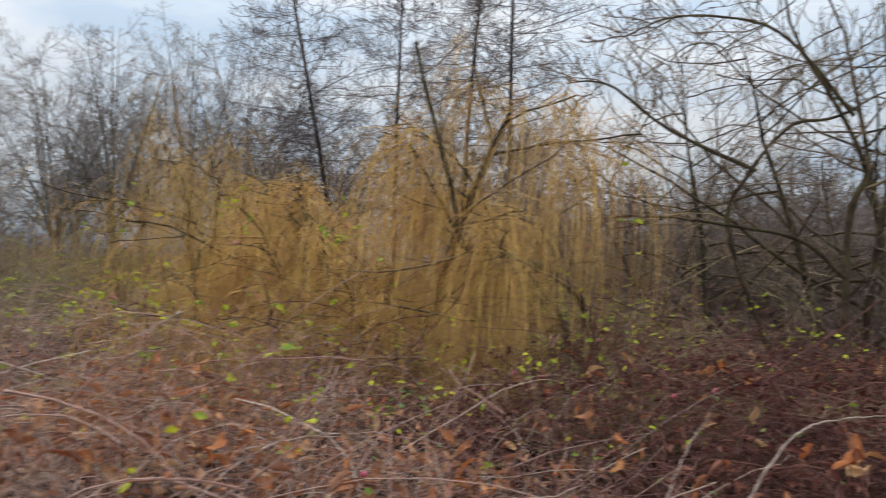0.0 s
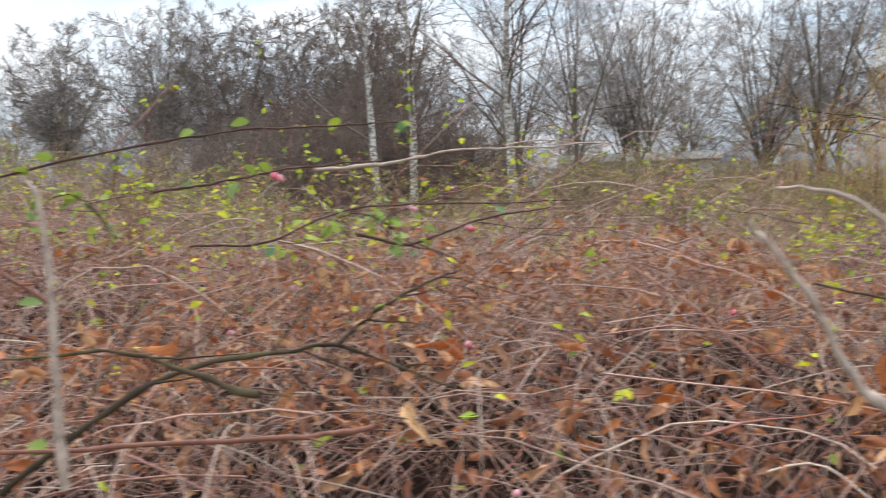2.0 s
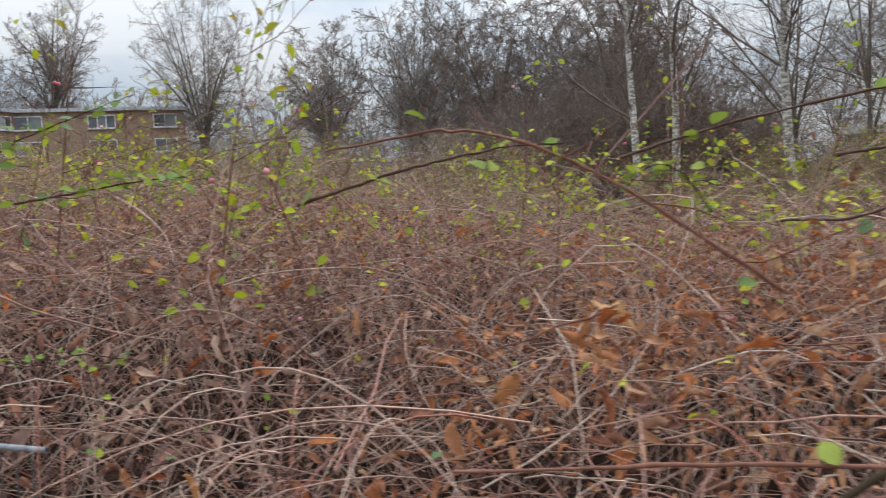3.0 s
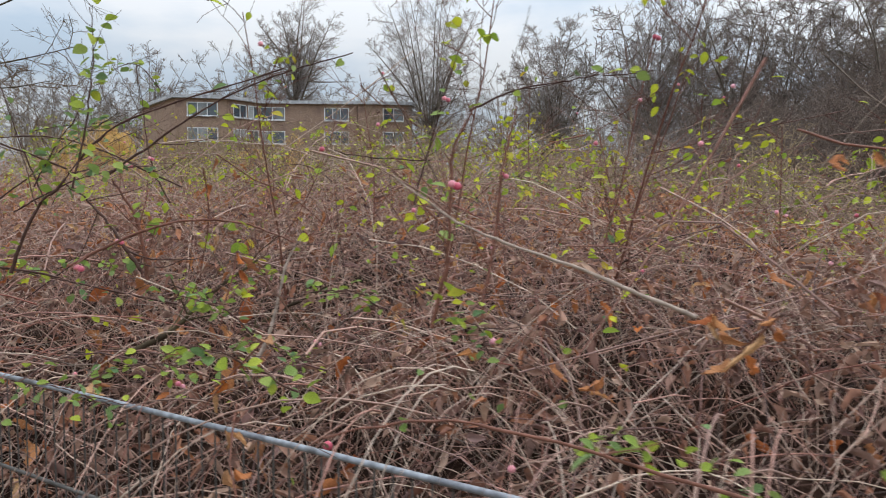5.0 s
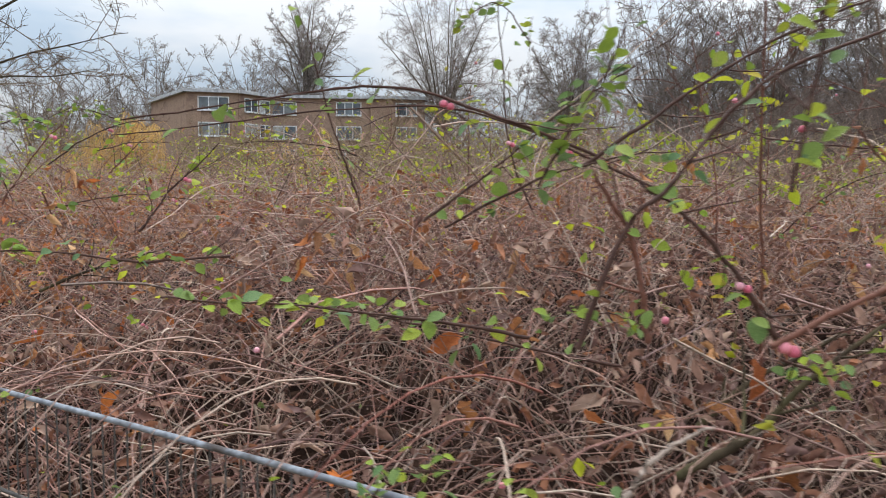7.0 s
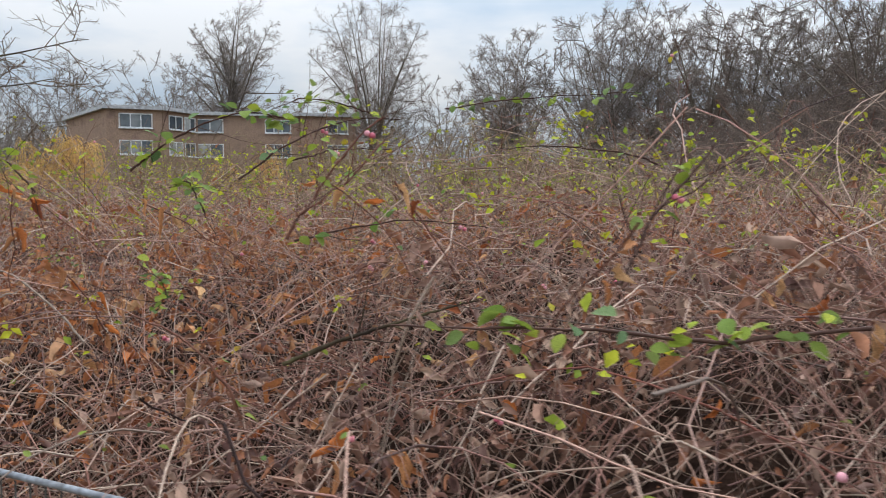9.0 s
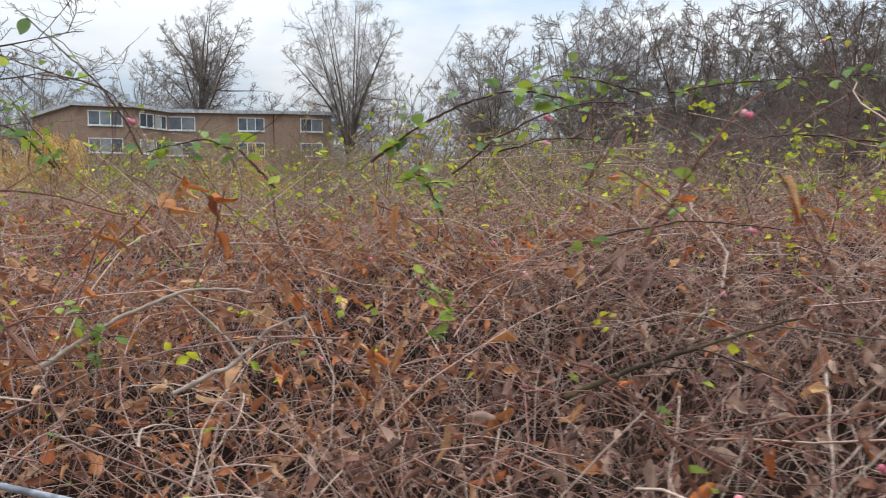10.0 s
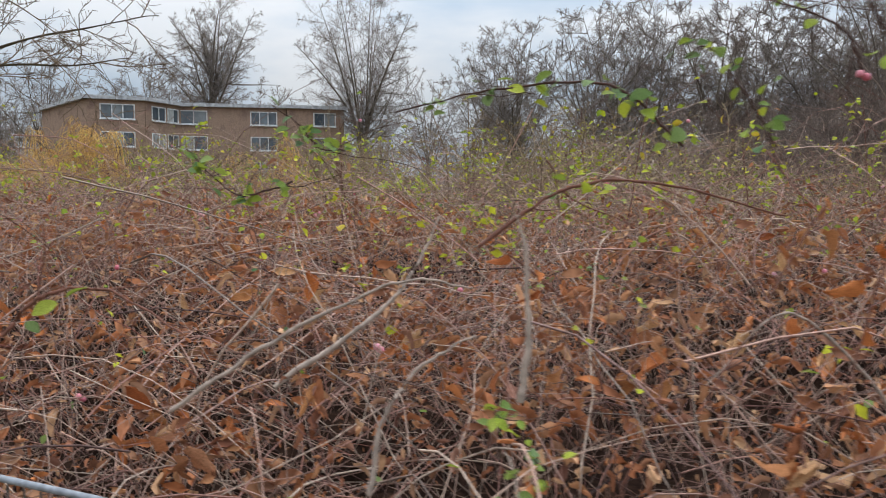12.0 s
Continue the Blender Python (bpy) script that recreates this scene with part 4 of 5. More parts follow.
thicket(301, -14, 26, 5.6, 10, 9000, 18000, 3600, 0.55, (0.0014, 0.0036), 70, 14)
thicket(302, -18, 40, 10, 20, 8000, 11000, 3400, 0.5, (0.0024, 0.005), 70, 16)
thicket(303, -24, 60, 20, 34, 6000, 5000, 900, 0.3, (0.004, 0.008), 70, 16)


rng = np.random.default_rng(310)
for i in range(9):
    n = 40 if i < 4 else 14
    s0 = 2.2 + i * 1.9
    c = rng.uniform(s0, s0 + 1.9, n)
    out = rng.uniform(0.1, 0.5, n)
    u = np.linspace(0, 1, 8)
    P = np.concatenate([land(c[:, None] + rng.normal(0, 0.35, (n, 1)) * u, 1.45 - (0.3 + out[:, None]) * u), (rng.uniform(0.85, 1.12, n)[:, None] + 0.12 * np.sin(u * 2.6) - u ** 2 * rng.uniform(0.1, 0.7, (n, 1)))[..., None]], -1)
    spray = put("bramble_spray", mesh_of("bramble_spray", *tubes([(P, rng.uniform(0.0013, 0.0032, n)[:, None] * np.linspace(1, 0.5, 8), 4)]), M_CANE))
    for j in range(24):
        k, c2 = rng.uniform(0.019, 0.034), P[rng.integers(n), rng.integers(2, 8)]
        put("leaf", green_meshes[rng.integers(3)], spray, m=pose(*c2, *rng.uniform(-50, 50, 2), rng.uniform(0, 360)) @ Matrix.Diagonal((k, k, k, 1)))
    tagged(spray, "thin bramble shoots drooping over the fence rail", "bramble", "shoots over the fence", "stuff")

# ---- single canes that stand out of the growth ----
STEMS = {"dark": (M_CANE_DARK, "long dark bare bramble cane arching over the growth"), "brown": (M_CANE_BROWN, "reddish-brown thorny bramble cane"),
         "pale": (M_CANE_PALE, "pale dry broken stem sticking out of the brambles"), "bough": (M_MOSSBARK, "dark fallen bough caught in the brambles"),
         "leafy": (M_CANE_DARK, "bramble cane hung with small green leaves")}


CANE_RNG = np.random.default_rng(900)


def arching_cane(style, radius, *points):
    rng = CANE_RNG
    mat, label = STEMS[style]
    n = 36
    P = smooth_line(points, n)
    P += np.cumsum(rng.normal(0, 0.0016, (n, 3)), 0)
    R = 0.95 * radius * np.linspace(1.15, 0.35 if style in ("pale", "bough") else 0.45, n)
    R = R if P[0][2] < P[-1][2] else R[::-1]
    R = R * (1 + 0.12 * rng.normal(0, 1, n))
    root = put("bramble_cane" if style not in ("pale", "bough") else ("broken_bramble" if style == "pale" else "fallen_bough"), None)
    put("stem", mesh_of("stem", *tubes([(P[None], R[None], 7)]), mat), root)
    if style in ("dark", "brown", "leafy"):
        k = 26
        at = P[rng.integers(1, n - 1, k)]
        T = limbs(rng, at, rng.normal(0, 1, (k, 3)), np.full(k, radius * 1.6 + 0.003), 3, 0.05, 0.0)
        thorn = put("prickle", mesh_of("prickle", *tubes([(T, np.array([[0.45, 0.25, 0.03]]) * radius * np.ones((k, 1)), 3)]), mat), root)
        thorn["kind"] = "stuff"
    if style in ("dark", "brown", "bough", "leafy"):
        P1, R1, L1 = fork(rng, P[None], R[None], np.array([0.6]), 5, 0.15, 0.95, 48, 0.5, 7, 0.12, 0.03, thin=0.5, taper=0.2, least=0.0012)
        for j in range(5):
            put("side_twig", mesh_of("side_twig", *tubes([(P1[j:j + 1], R1[j:j + 1], 4)]), mat), root)
    leaves = {"leafy": 22 + int(radius * 3000), "dark": 7, "brown": 3}.get(style, 0)
    for j in range(leaves):
        c = P[rng.integers(2, n - 1)]
        k = rng.uniform(8.5, 15) * min(max(radius, 0.0022), 0.0036)
        put("leaf", green_meshes[rng.integers(3)], root, m=pose(*(c + rng.normal(0, 0.018, 3)), *rng.uniform(-50, 50, 2), rng.uniform(0, 360)) @ Matrix.Diagonal((k, k, k, 1)))
    if style in ("dark", "brown") and radius > 0.003 and rng.random() < 0.6:
        c, k = P[rng.integers(n // 2, n - 1)], rng.uniform(0.007, 0.011)
        for j in range(2):
            put("berry", BERRY, root, "pink berry", pose(c[0] + 0.014 * j, c[1], c[2] - 0.014 - 0.006 * j) @ Matrix.Diagonal((k, k, k, 1)))
    return tagged(root, label, "bramble" if style not in ("pale", "bough") else "dead wood")


arching_cane("dark", 0.0035, (-6.9, 6.54, 1.67), (-6.56, 6.55, 1.71), (-6.14, 6.56, 1.76), (-5.83, 6.56, 1.72), (-5.43, 6.55, 1.54))
arching_cane("dark", 0.0048, (-5.65, 6.32, 1.59), (-5.39, 6.34, 1.78), (-5.07, 6.36, 1.96), (-4.69, 6.38, 2.08))
arching_cane("brown", 0.0084, (-5.49, 6.29, 1.16), (-5.52, 6.3, 1.32), (-5.57, 6.31, 1.47), (-5.64, 6.32, 1.58))
arching_cane("dark", 0.0036, (-6.65, 6.0, 1.67), (-6.39, 6.01, 1.71), (-6.14, 6.02, 1.74), (-5.96, 6.02, 1.71), (-5.68, 6.02, 1.6))
arching_cane("brown", 0.0055, (-4.32, 5.13, 1.19), (-4.28, 5.14, 1.39), (-4.27, 5.16, 1.62), (-4.23, 5.17, 1.74))
arching_cane("dark", 0.0027, (-4.23, 5.17, 1.74), (-4.13, 5.18, 1.78), (-3.94, 5.19, 1.82), (-3.76, 5.19, 1.84))
arching_cane("dark", 0.0056, (-5.74, 5.75, 1.25), (-5.67, 5.77, 1.45), (-5.58, 5.78, 1.55), (-5.45, 5.79, 1.71), (-5.24, 5.81, 1.81), (-4.85, 5.83, 1.93))
arching_cane("leafy", 0.0034, (-5.44, 5.58, 1.54), (-5.4, 5.6, 1.75), (-5.38, 5.61, 1.93), (-5.39, 5.63, 2.1))
arching_cane("dark", 0.0065, (-5.61, 5.88, 1.55), (-5.5, 5.87, 1.47), (-5.4, 5.86, 1.34), (-5.34, 5.86, 1.24))
arching_cane("pale", 0.0101, (-0.66, 2.11, 1.49), (-0.61, 2.06, 1.38), (-0.54, 2.0, 1.22), (-0.43, 1.9, 1.12))
arching_cane("pale", 0.0077, (-0.58, 2.12, 1.54), (-0.5, 2.05, 1.52), (-0.41, 1.96, 1.41), (-0.33, 1.88, 1.27), (-0.23, 1.79, 1.07))
arching_cane("pale", 0.0084, (-1.64, 2.81, 1.59), (-1.61, 2.8, 1.55), (-1.6, 2.78, 1.43), (-1.6, 2.77, 1.29), (-1.6, 2.75, 1.04))
arching_cane("bough", 0.0078, (-1.75, 2.96, 0.97), (-1.57, 2.9, 1.1), (-1.39, 2.85, 1.2), (-1.2, 2.78, 1.23), (-1.09, 2.75, 1.23), (-0.88, 2.66, 1.13))
arching_cane("bough", 0.0047, (-1.1, 2.75, 1.24), (-1.03, 2.73, 1.3), (-0.95, 2.71, 1.34), (-0.86, 2.68, 1.38))
arching_cane("dark", 0.0036, (-1.76, 3.54, 1.58), (-1.5, 3.46, 1.64), (-1.15, 3.34, 1.7), (-0.9, 3.25, 1.71), (-0.7, 3.18, 1.71))
arching_cane("dark", 0.0036, (-1.33, 3.39, 1.56), (-1.16, 3.33, 1.58), (-0.99, 3.27, 1.61), (-0.78, 3.2, 1.63))
arching_cane("brown", 0.0047, (-2.4, 3.56, 1.62), (-2.18, 3.49, 1.65), (-2.04, 3.43, 1.62), (-1.81, 3.34, 1.48), (-1.56, 3.24, 1.29))
arching_cane("brown", 0.0056, (-2.29, 3.0, 1.12), (-1.95, 2.88, 1.12), (-1.6, 2.75, 1.11), (-1.24, 2.63, 1.1), (-1.1, 2.58, 1.11))
arching_cane("dark", 0.0039, (-2.46, 3.68, 1.51), (-2.28, 3.62, 1.56), (-2.08, 3.55, 1.6), (-1.9, 3.49, 1.6))
arching_cane("pale", 0.0070, (-10.02, 8.66, 1.51), (-10.0, 8.66, 1.44), (-9.99, 8.65, 1.3), (-10.01, 8.64, 1.16))
arching_cane("pale", 0.0055, (-10.3, 8.66, 1.0), (-10.27, 8.67, 1.14), (-10.2, 8.67, 1.23), (-10.1, 8.66, 1.28))
arching_cane("brown", 0.0049, (-10.03, 9.06, 1.43), (-9.83, 9.05, 1.56), (-9.63, 9.02, 1.57), (-9.32, 8.98, 1.49))
arching_cane("leafy", 0.0039, (-10.22, 9.11, 1.74), (-9.97, 9.08, 1.8), (-9.72, 9.05, 1.81), (-9.55, 9.02, 1.67))
arching_cane("brown", 0.0042, (-11.01, 8.87, 1.27), (-10.93, 8.86, 1.35), (-10.8, 8.85, 1.36), (-10.65, 8.82, 1.27))
arching_cane("pale", 0.0047, (-10.66, 8.72, 1.15), (-10.47, 8.7, 1.28), (-10.25, 8.68, 1.38), (-10.1, 8.66, 1.37))
arching_cane("brown", 0.0058, (-9.48, 8.02, 1.39), (-9.4, 8.01, 1.35), (-9.34, 8.0, 1.3), (-9.25, 7.98, 1.2))
arching_cane("pale", 0.0062, (-9.28, 8.08, 1.16), (-9.1, 8.07, 1.27), (-8.91, 8.05, 1.35), (-8.78, 8.04, 1.35))
arching_cane("pale", 0.0055, (-8.93, 7.84, 1.14), (-8.8, 7.83, 1.21), (-8.73, 7.82, 1.28), (-8.66, 7.82, 1.31))
arching_cane("leafy", 0.0042, (-8.49, 8.33, 1.65), (-8.3, 8.31, 1.77), (-8.1, 8.29, 1.83), (-7.91, 8.27, 1.81))
arching_cane("brown", 0.0047, (-7.92, 7.79, 1.44), (-7.86, 7.79, 1.55), (-7.76, 7.79, 1.69), (-7.66, 7.78, 1.77))
arching_cane("brown", 0.0042, (-8.22, 7.41, 1.29), (-8.1, 7.39, 1.23), (-8.01, 7.37, 1.14), (-7.97, 7.37, 1.05))
arching_cane("pale", 0.0066, (-4.91, 5.58, 0.94), (-4.84, 5.6, 1.12), (-4.8, 5.61, 1.31), (-4.76, 5.62, 1.37))
arching_cane("brown", 0.0050, (-4.77, 5.62, 1.37), (-4.92, 5.62, 1.43), (-5.1, 5.62, 1.44), (-5.26, 5.61, 1.39), (-5.45, 5.6, 1.29))
arching_cane("pale", 0.0055, (-5.77, 5.47, 1.0), (-5.7, 5.48, 1.1), (-5.64, 5.48, 1.17), (-5.58, 5.49, 1.2))
arching_cane("dark", 0.0060, (0.59, 1.07, 1.08), (0.6, 1.05, 1.17), (0.63, 0.99, 1.38), (0.65, 0.96, 1.5), (0.66, 0.93, 1.59), (0.69, 0.89, 1.69), (0.7, 0.86, 1.77))
arching_cane("brown", 0.0039, (0.65, 1.46, 1.56), (0.66, 1.45, 1.45), (0.68, 1.41, 1.29), (0.7, 1.38, 1.12))
arching_cane("dark", 0.0033, (-0.09, 2.18, 1.74), (0.05, 2.02, 1.83), (0.23, 1.81, 1.86), (0.4, 1.62, 1.85), (0.51, 1.5, 1.86))
arching_cane("brown", 0.0040, (0.01, 1.77, 1.78), (0.11, 1.65, 1.73), (0.19, 1.55, 1.63), (0.26, 1.47, 1.49))
arching_cane("brown", 0.0047, (-0.24, 1.89, 1.38), (-0.09, 1.72, 1.34), (0.03, 1.59, 1.29), (0.14, 1.47, 1.22))
arching_cane("pale", 0.0047, (-1.06, 2.94, 1.6), (-0.9, 2.86, 1.61), (-0.76, 2.78, 1.63), (-0.48, 2.62, 1.64))
arching_cane("bough", 0.0065, (-1.69, 2.81, 1.28), (-1.51, 2.71, 1.29), (-1.41, 2.65, 1.25), (-1.31, 2.59, 1.22))
arching_cane("leafy", 0.0042, (-6.51, 6.61, 1.21), (-6.23, 6.61, 1.17), (-5.96, 6.61, 1.11), (-5.47, 6.61, 1.01))
arching_cane("leafy", 0.0044, (-7.64, 7.0, 1.32), (-7.32, 7.0, 1.3), (-7.01, 7.01, 1.27), (-6.71, 7.01, 1.29))
arching_cane("leafy", 0.0031, (-6.03, 6.13, 1.46), (-5.87, 6.14, 1.58), (-5.72, 6.16, 1.71), (-5.55, 6.17, 1.83))
arching_cane("leafy", 0.0033, (-5.99, 6.23, 1.44), (-5.79, 6.24, 1.55), (-5.62, 6.25, 1.6), (-5.45, 6.25, 1.63))
arching_cane("leafy", 0.0031, (-3.45, 4.49, 1.62), (-3.27, 4.5, 1.7), (-3.12, 4.5, 1.77), (-2.9, 4.51, 1.85))
arching_cane("leafy", 0.0035, (-3.3, 4.69, 1.54), (-3.1, 4.69, 1.56), (-2.92, 4.69, 1.58), (-2.75, 4.69, 1.59))
arching_cane("leafy", 0.0040, (-6.64, 6.17, 1.28), (-6.4, 6.17, 1.27), (-6.12, 6.18, 1.24), (-5.79, 6.18, 1.19))
arching_cane("leafy", 0.0031, (-5.79, 6.01, 1.54), (-5.7, 6.02, 1.7), (-5.62, 6.04, 1.83), (-5.56, 6.05, 2.03))
arching_cane("pale", 0.0044, (-4.38, 4.69, 1.57), (-4.23, 4.68, 1.47), (-4.01, 4.67, 1.39), (-3.8, 4.67, 1.3))
arching_cane("brown", 0.0035, (-4.45, 4.26, 1.18), (-4.3, 4.26, 1.21), (-4.12, 4.26, 1.18), (-3.85, 4.25, 1.1), (-3.42, 4.24, 1.0))
arching_cane("bough", 0.0112, (-5.48, 6.03, 0.92), (-5.32, 6.04, 1.01), (-5.19, 6.05, 1.13), (-4.99, 6.07, 1.27))
arching_cane("bough", 0.0100, (-5.25, 6.68, 0.83), (-5.09, 6.7, 0.96), (-4.91, 6.71, 1.06), (-4.81, 6.72, 1.11))
arching_cane("bough", 0.0080, (-7.98, 8.2, 1.01), (-7.75, 8.17, 1.1), (-7.52, 8.15, 1.17), (-7.34, 8.13, 1.22))
arching_cane("leafy", 0.0023, (-5.23, 5.14, 1.04), (-5.1, 5.15, 1.08), (-4.99, 5.15, 1.09), (-4.88, 5.15, 1.06))
arching_cane("leafy", 0.0026, (-5.1, 5.36, 1.22), (-5.01, 5.36, 1.24), (-4.9, 5.36, 1.2), (-4.83, 5.36, 1.14))
arching_cane("leafy", 0.0026, (-4.71, 5.37, 1.24), (-4.63, 5.37, 1.25), (-4.54, 5.37, 1.24), (-4.47, 5.37, 1.19))
arching_cane("leafy", 0.0022, (-4.3, 5.08, 1.19), (-4.26, 5.08, 1.21), (-4.2, 5.08, 1.2), (-4.15, 5.07, 1.13))
arching_cane("leafy", 0.0019, (-5.26, 4.84, 1.08), (-5.18, 4.85, 1.11), (-5.08, 4.85, 1.09), (-5.0, 4.85, 1.05))
arching_cane("leafy", 0.0021, (-6.1, 5.56, 1.02), (-6.05, 5.57, 1.09), (-5.98, 5.57, 1.09), (-5.88, 5.57, 1.04))
arching_cane("leafy", 0.0022, (-4.97, 5.69, 1.02), (-4.89, 5.69, 1.04), (-4.8, 5.69, 1.0), (-4.69, 5.69, 0.97))
arching_cane("leafy", 0.0026, (-5.29, 5.99, 1.19), (-5.18, 5.99, 1.17), (-5.06, 6.0, 1.21), (-4.85, 6.01, 1.26))
arching_cane("leafy", 0.0026, (-4.88, 4.76, 1.19), (-4.79, 4.76, 1.21), (-4.69, 4.76, 1.17), (-4.58, 4.75, 1.11))
arching_cane("leafy", 0.0022, (-4.04, 4.45, 1.12), (-3.92, 4.45, 1.13), (-3.81, 4.45, 1.07), (-3.65, 4.44, 0.99))
arching_cane("leafy", 0.0022, (-3.36, 4.45, 1.11), (-3.23, 4.45, 1.07), (-3.1, 4.45, 1.09), (-2.94, 4.45, 1.06))
arching_cane("leafy", 0.0023, (-5.77, 6.12, 1.23), (-5.7, 6.12, 1.27), (-5.62, 6.12, 1.26), (-5.54, 6.12, 1.23))
arching_cane("leafy", 0.0019, (-10.08, 8.65, 1.16), (-10.04, 8.64, 1.13), (-10.0, 8.63, 1.08), (-10.01, 8.63, 1.02))
arching_cane("leafy", 0.0029, (-10.76, 9.47, 1.67), (-10.69, 9.46, 1.6), (-10.6, 9.44, 1.54), (-10.47, 9.43, 1.57))
arching_cane("leafy", 0.0029, (-10.53, 9.45, 1.79), (-10.46, 9.44, 1.73), (-10.41, 9.43, 1.67), (-10.35, 9.42, 1.66))
arching_cane("leafy", 0.0025, (-9.21, 8.06, 1.31), (-9.17, 8.05, 1.26), (-9.14, 8.04, 1.21), (-9.17, 8.04, 1.15))
arching_cane("leafy", 0.0026, (-8.4, 8.07, 1.36), (-8.35, 8.06, 1.32), (-8.32, 8.05, 1.27), (-8.35, 8.05, 1.21))
arching_cane("leafy", 0.0029, (-8.41, 8.51, 1.6), (-8.35, 8.51, 1.62), (-8.32, 8.5, 1.59), (-8.29, 8.49, 1.51))
arching_cane("leafy", 0.0029, (-8.06, 8.49, 1.86), (-7.92, 8.48, 1.91), (-7.8, 8.46, 1.89), (-7.68, 8.45, 1.86))
arching_cane("leafy", 0.0031, (-1.61, 3.91, 1.47), (-1.51, 3.88, 1.55), (-1.43, 3.85, 1.52), (-1.36, 3.81, 1.42))
arching_cane("leafy", 0.0029, (-0.88, 3.43, 1.4), (-0.79, 3.4, 1.48), (-0.69, 3.37, 1.45), (-0.59, 3.33, 1.37))
arching_cane("leafy", 0.0030, (-9.06, 8.23, 1.67), (-8.93, 8.21, 1.71), (-8.82, 8.2, 1.68), (-8.73, 8.19, 1.6))
arching_cane("leafy", 0.0025, (-9.65, 8.82, 1.83), (-9.59, 8.81, 1.84), (-9.5, 8.79, 1.72), (-9.46, 8.78, 1.65))
arching_cane("dark", 0.0040, (-8.21, 8.77, 1.63), (-8.05, 8.80, 1.75), (-7.89, 8.82, 1.83), (-7.73, 8.85, 1.87), (-7.58, 8.87, 1.87))
arching_cane("dark", 0.0034, (-8.04, 8.96, 1.71), (-7.86, 8.98, 1.76), (-7.60, 8.99, 1.77))
arching_cane("brown", 0.0048, (-7.81, 8.62, 1.58), (-7.75, 8.65, 1.66), (-7.64, 8.69, 1.78))
arching_cane("dark", 0.0038, (-7.95, 8.32, 1.41), (-7.78, 8.34, 1.45), (-7.55, 8.36, 1.48), (-7.27, 8.36, 1.46))
arching_cane("dark", 0.0040, (-7.18, 8.75, 1.75), (-6.92, 8.77, 1.76), (-6.67, 8.77, 1.73), (-6.50, 8.79, 1.68))
arching_cane("leafy", 0.0032, (-7.38, 8.99, 1.93), (-7.12, 9.00, 1.97), (-6.78, 9.01, 2.00), (-6.52, 9.02, 2.00))
arching_cane("dark", 0.0036, (-9.53, 8.65, 2.13), (-9.41, 8.67, 2.00), (-9.29, 8.69, 1.87), (-9.19, 8.71, 1.69))
arching_cane("dark", 0.0032, (-9.61, 8.75, 1.99), (-9.49, 8.78, 1.95), (-9.31, 8.79, 1.89), (-9.25, 8.82, 1.80))
arching_cane("dark", 0.0038, (-6.48, 6.97, 2.12), (-6.42, 6.99, 1.90), (-6.37, 7.02, 1.72), (-6.28, 7.04, 1.46))
arching_cane("leafy", 0.0024, (-5.98, 6.97, 2.02), (-5.89, 7.02, 2.11), (-5.80, 7.06, 2.13), (-5.70, 7.09, 2.02))
arching_cane("dark", 0.0038, (-5.83, 7.08, 2.15), (-5.80, 7.10, 1.87), (-5.78, 7.12, 1.65), (-5.72, 7.15, 1.46))
arching_cane("dark", 0.0034, (-5.00, 7.27, 1.76), (-4.76, 7.31, 1.70), (-4.40, 7.35, 1.68))
arching_cane("dark", 0.0050, (-7.13, 7.29, 1.36), (-7.03, 7.35, 1.51), (-6.86, 7.40, 1.69))
arching_cane("dark", 0.0038, (-4.42, 6.10, 1.48), (-4.36, 6.16, 1.70), (-4.27, 6.23, 2.05))
arching_cane("brown", 0.0046, (-3.70, 6.21, 1.32), (-3.64, 6.27, 1.57), (-3.50, 6.36, 2.17))
arching_cane("brown", 0.0062, (-4.18, 5.77, 1.09), (-4.14, 5.84, 1.38), (-4.10, 5.90, 1.64), (-4.06, 5.96, 1.81))
arching_cane("pale", 0.0075, (-10.52, 9.28, 1.06), (-10.29, 9.30, 1.22), (-10.17, 9.34, 1.34), (-10.09, 9.38, 1.49))
arching_cane("pale", 0.0052, (-9.47, 9.05, 1.09), (-9.26, 9.07, 1.26), (-9.06, 9.08, 1.14), (-8.92, 9.09, 0.97))
arching_cane("dark", 0.0042, (-1.15, 3.84, 1.39), (-0.92, 3.81, 1.39), (-0.64, 3.76, 1.49), (-0.31, 3.68, 1.50), (0.14, 3.57, 1.50))
arching_cane("dark", 0.0052, (-0.73, 3.49, 1.42), (-0.54, 3.46, 1.40), (-0.32, 3.43, 1.47), (-0.08, 3.39, 1.50))
arching_cane("bough", 0.0085, (0.11, 2.56, 1.29), (0.33, 2.37, 1.22), (0.52, 2.21, 1.15), (0.66, 2.11, 1.07), (0.78, 2.04, 1.01), (0.87, 1.99, 0.87))
arching_cane("pale", 0.0110, (0.81, 2.00, 1.37), (0.81, 2.08, 1.23), (0.79, 2.18, 1.00))
arching_cane("dark", 0.0070, (1.01, 1.84, 1.51), (1.06, 1.84, 1.36), (1.11, 1.84, 1.18))
arching_cane("pale", 0.0048, (1.27, 1.78, 1.28), (1.28, 1.81, 1.16), (1.29, 1.83, 1.04))
arching_cane("pale", 0.0036, (2.25, -0.17, 0.94), (2.32, -0.30, 1.11), (2.40, -0.42, 1.16), (2.48, -0.56, 1.17))
arching_cane("pale", 0.0030, (2.19, 0.02, 0.94), (2.25, -0.04, 1.06), (2.31, -0.11, 1.19))

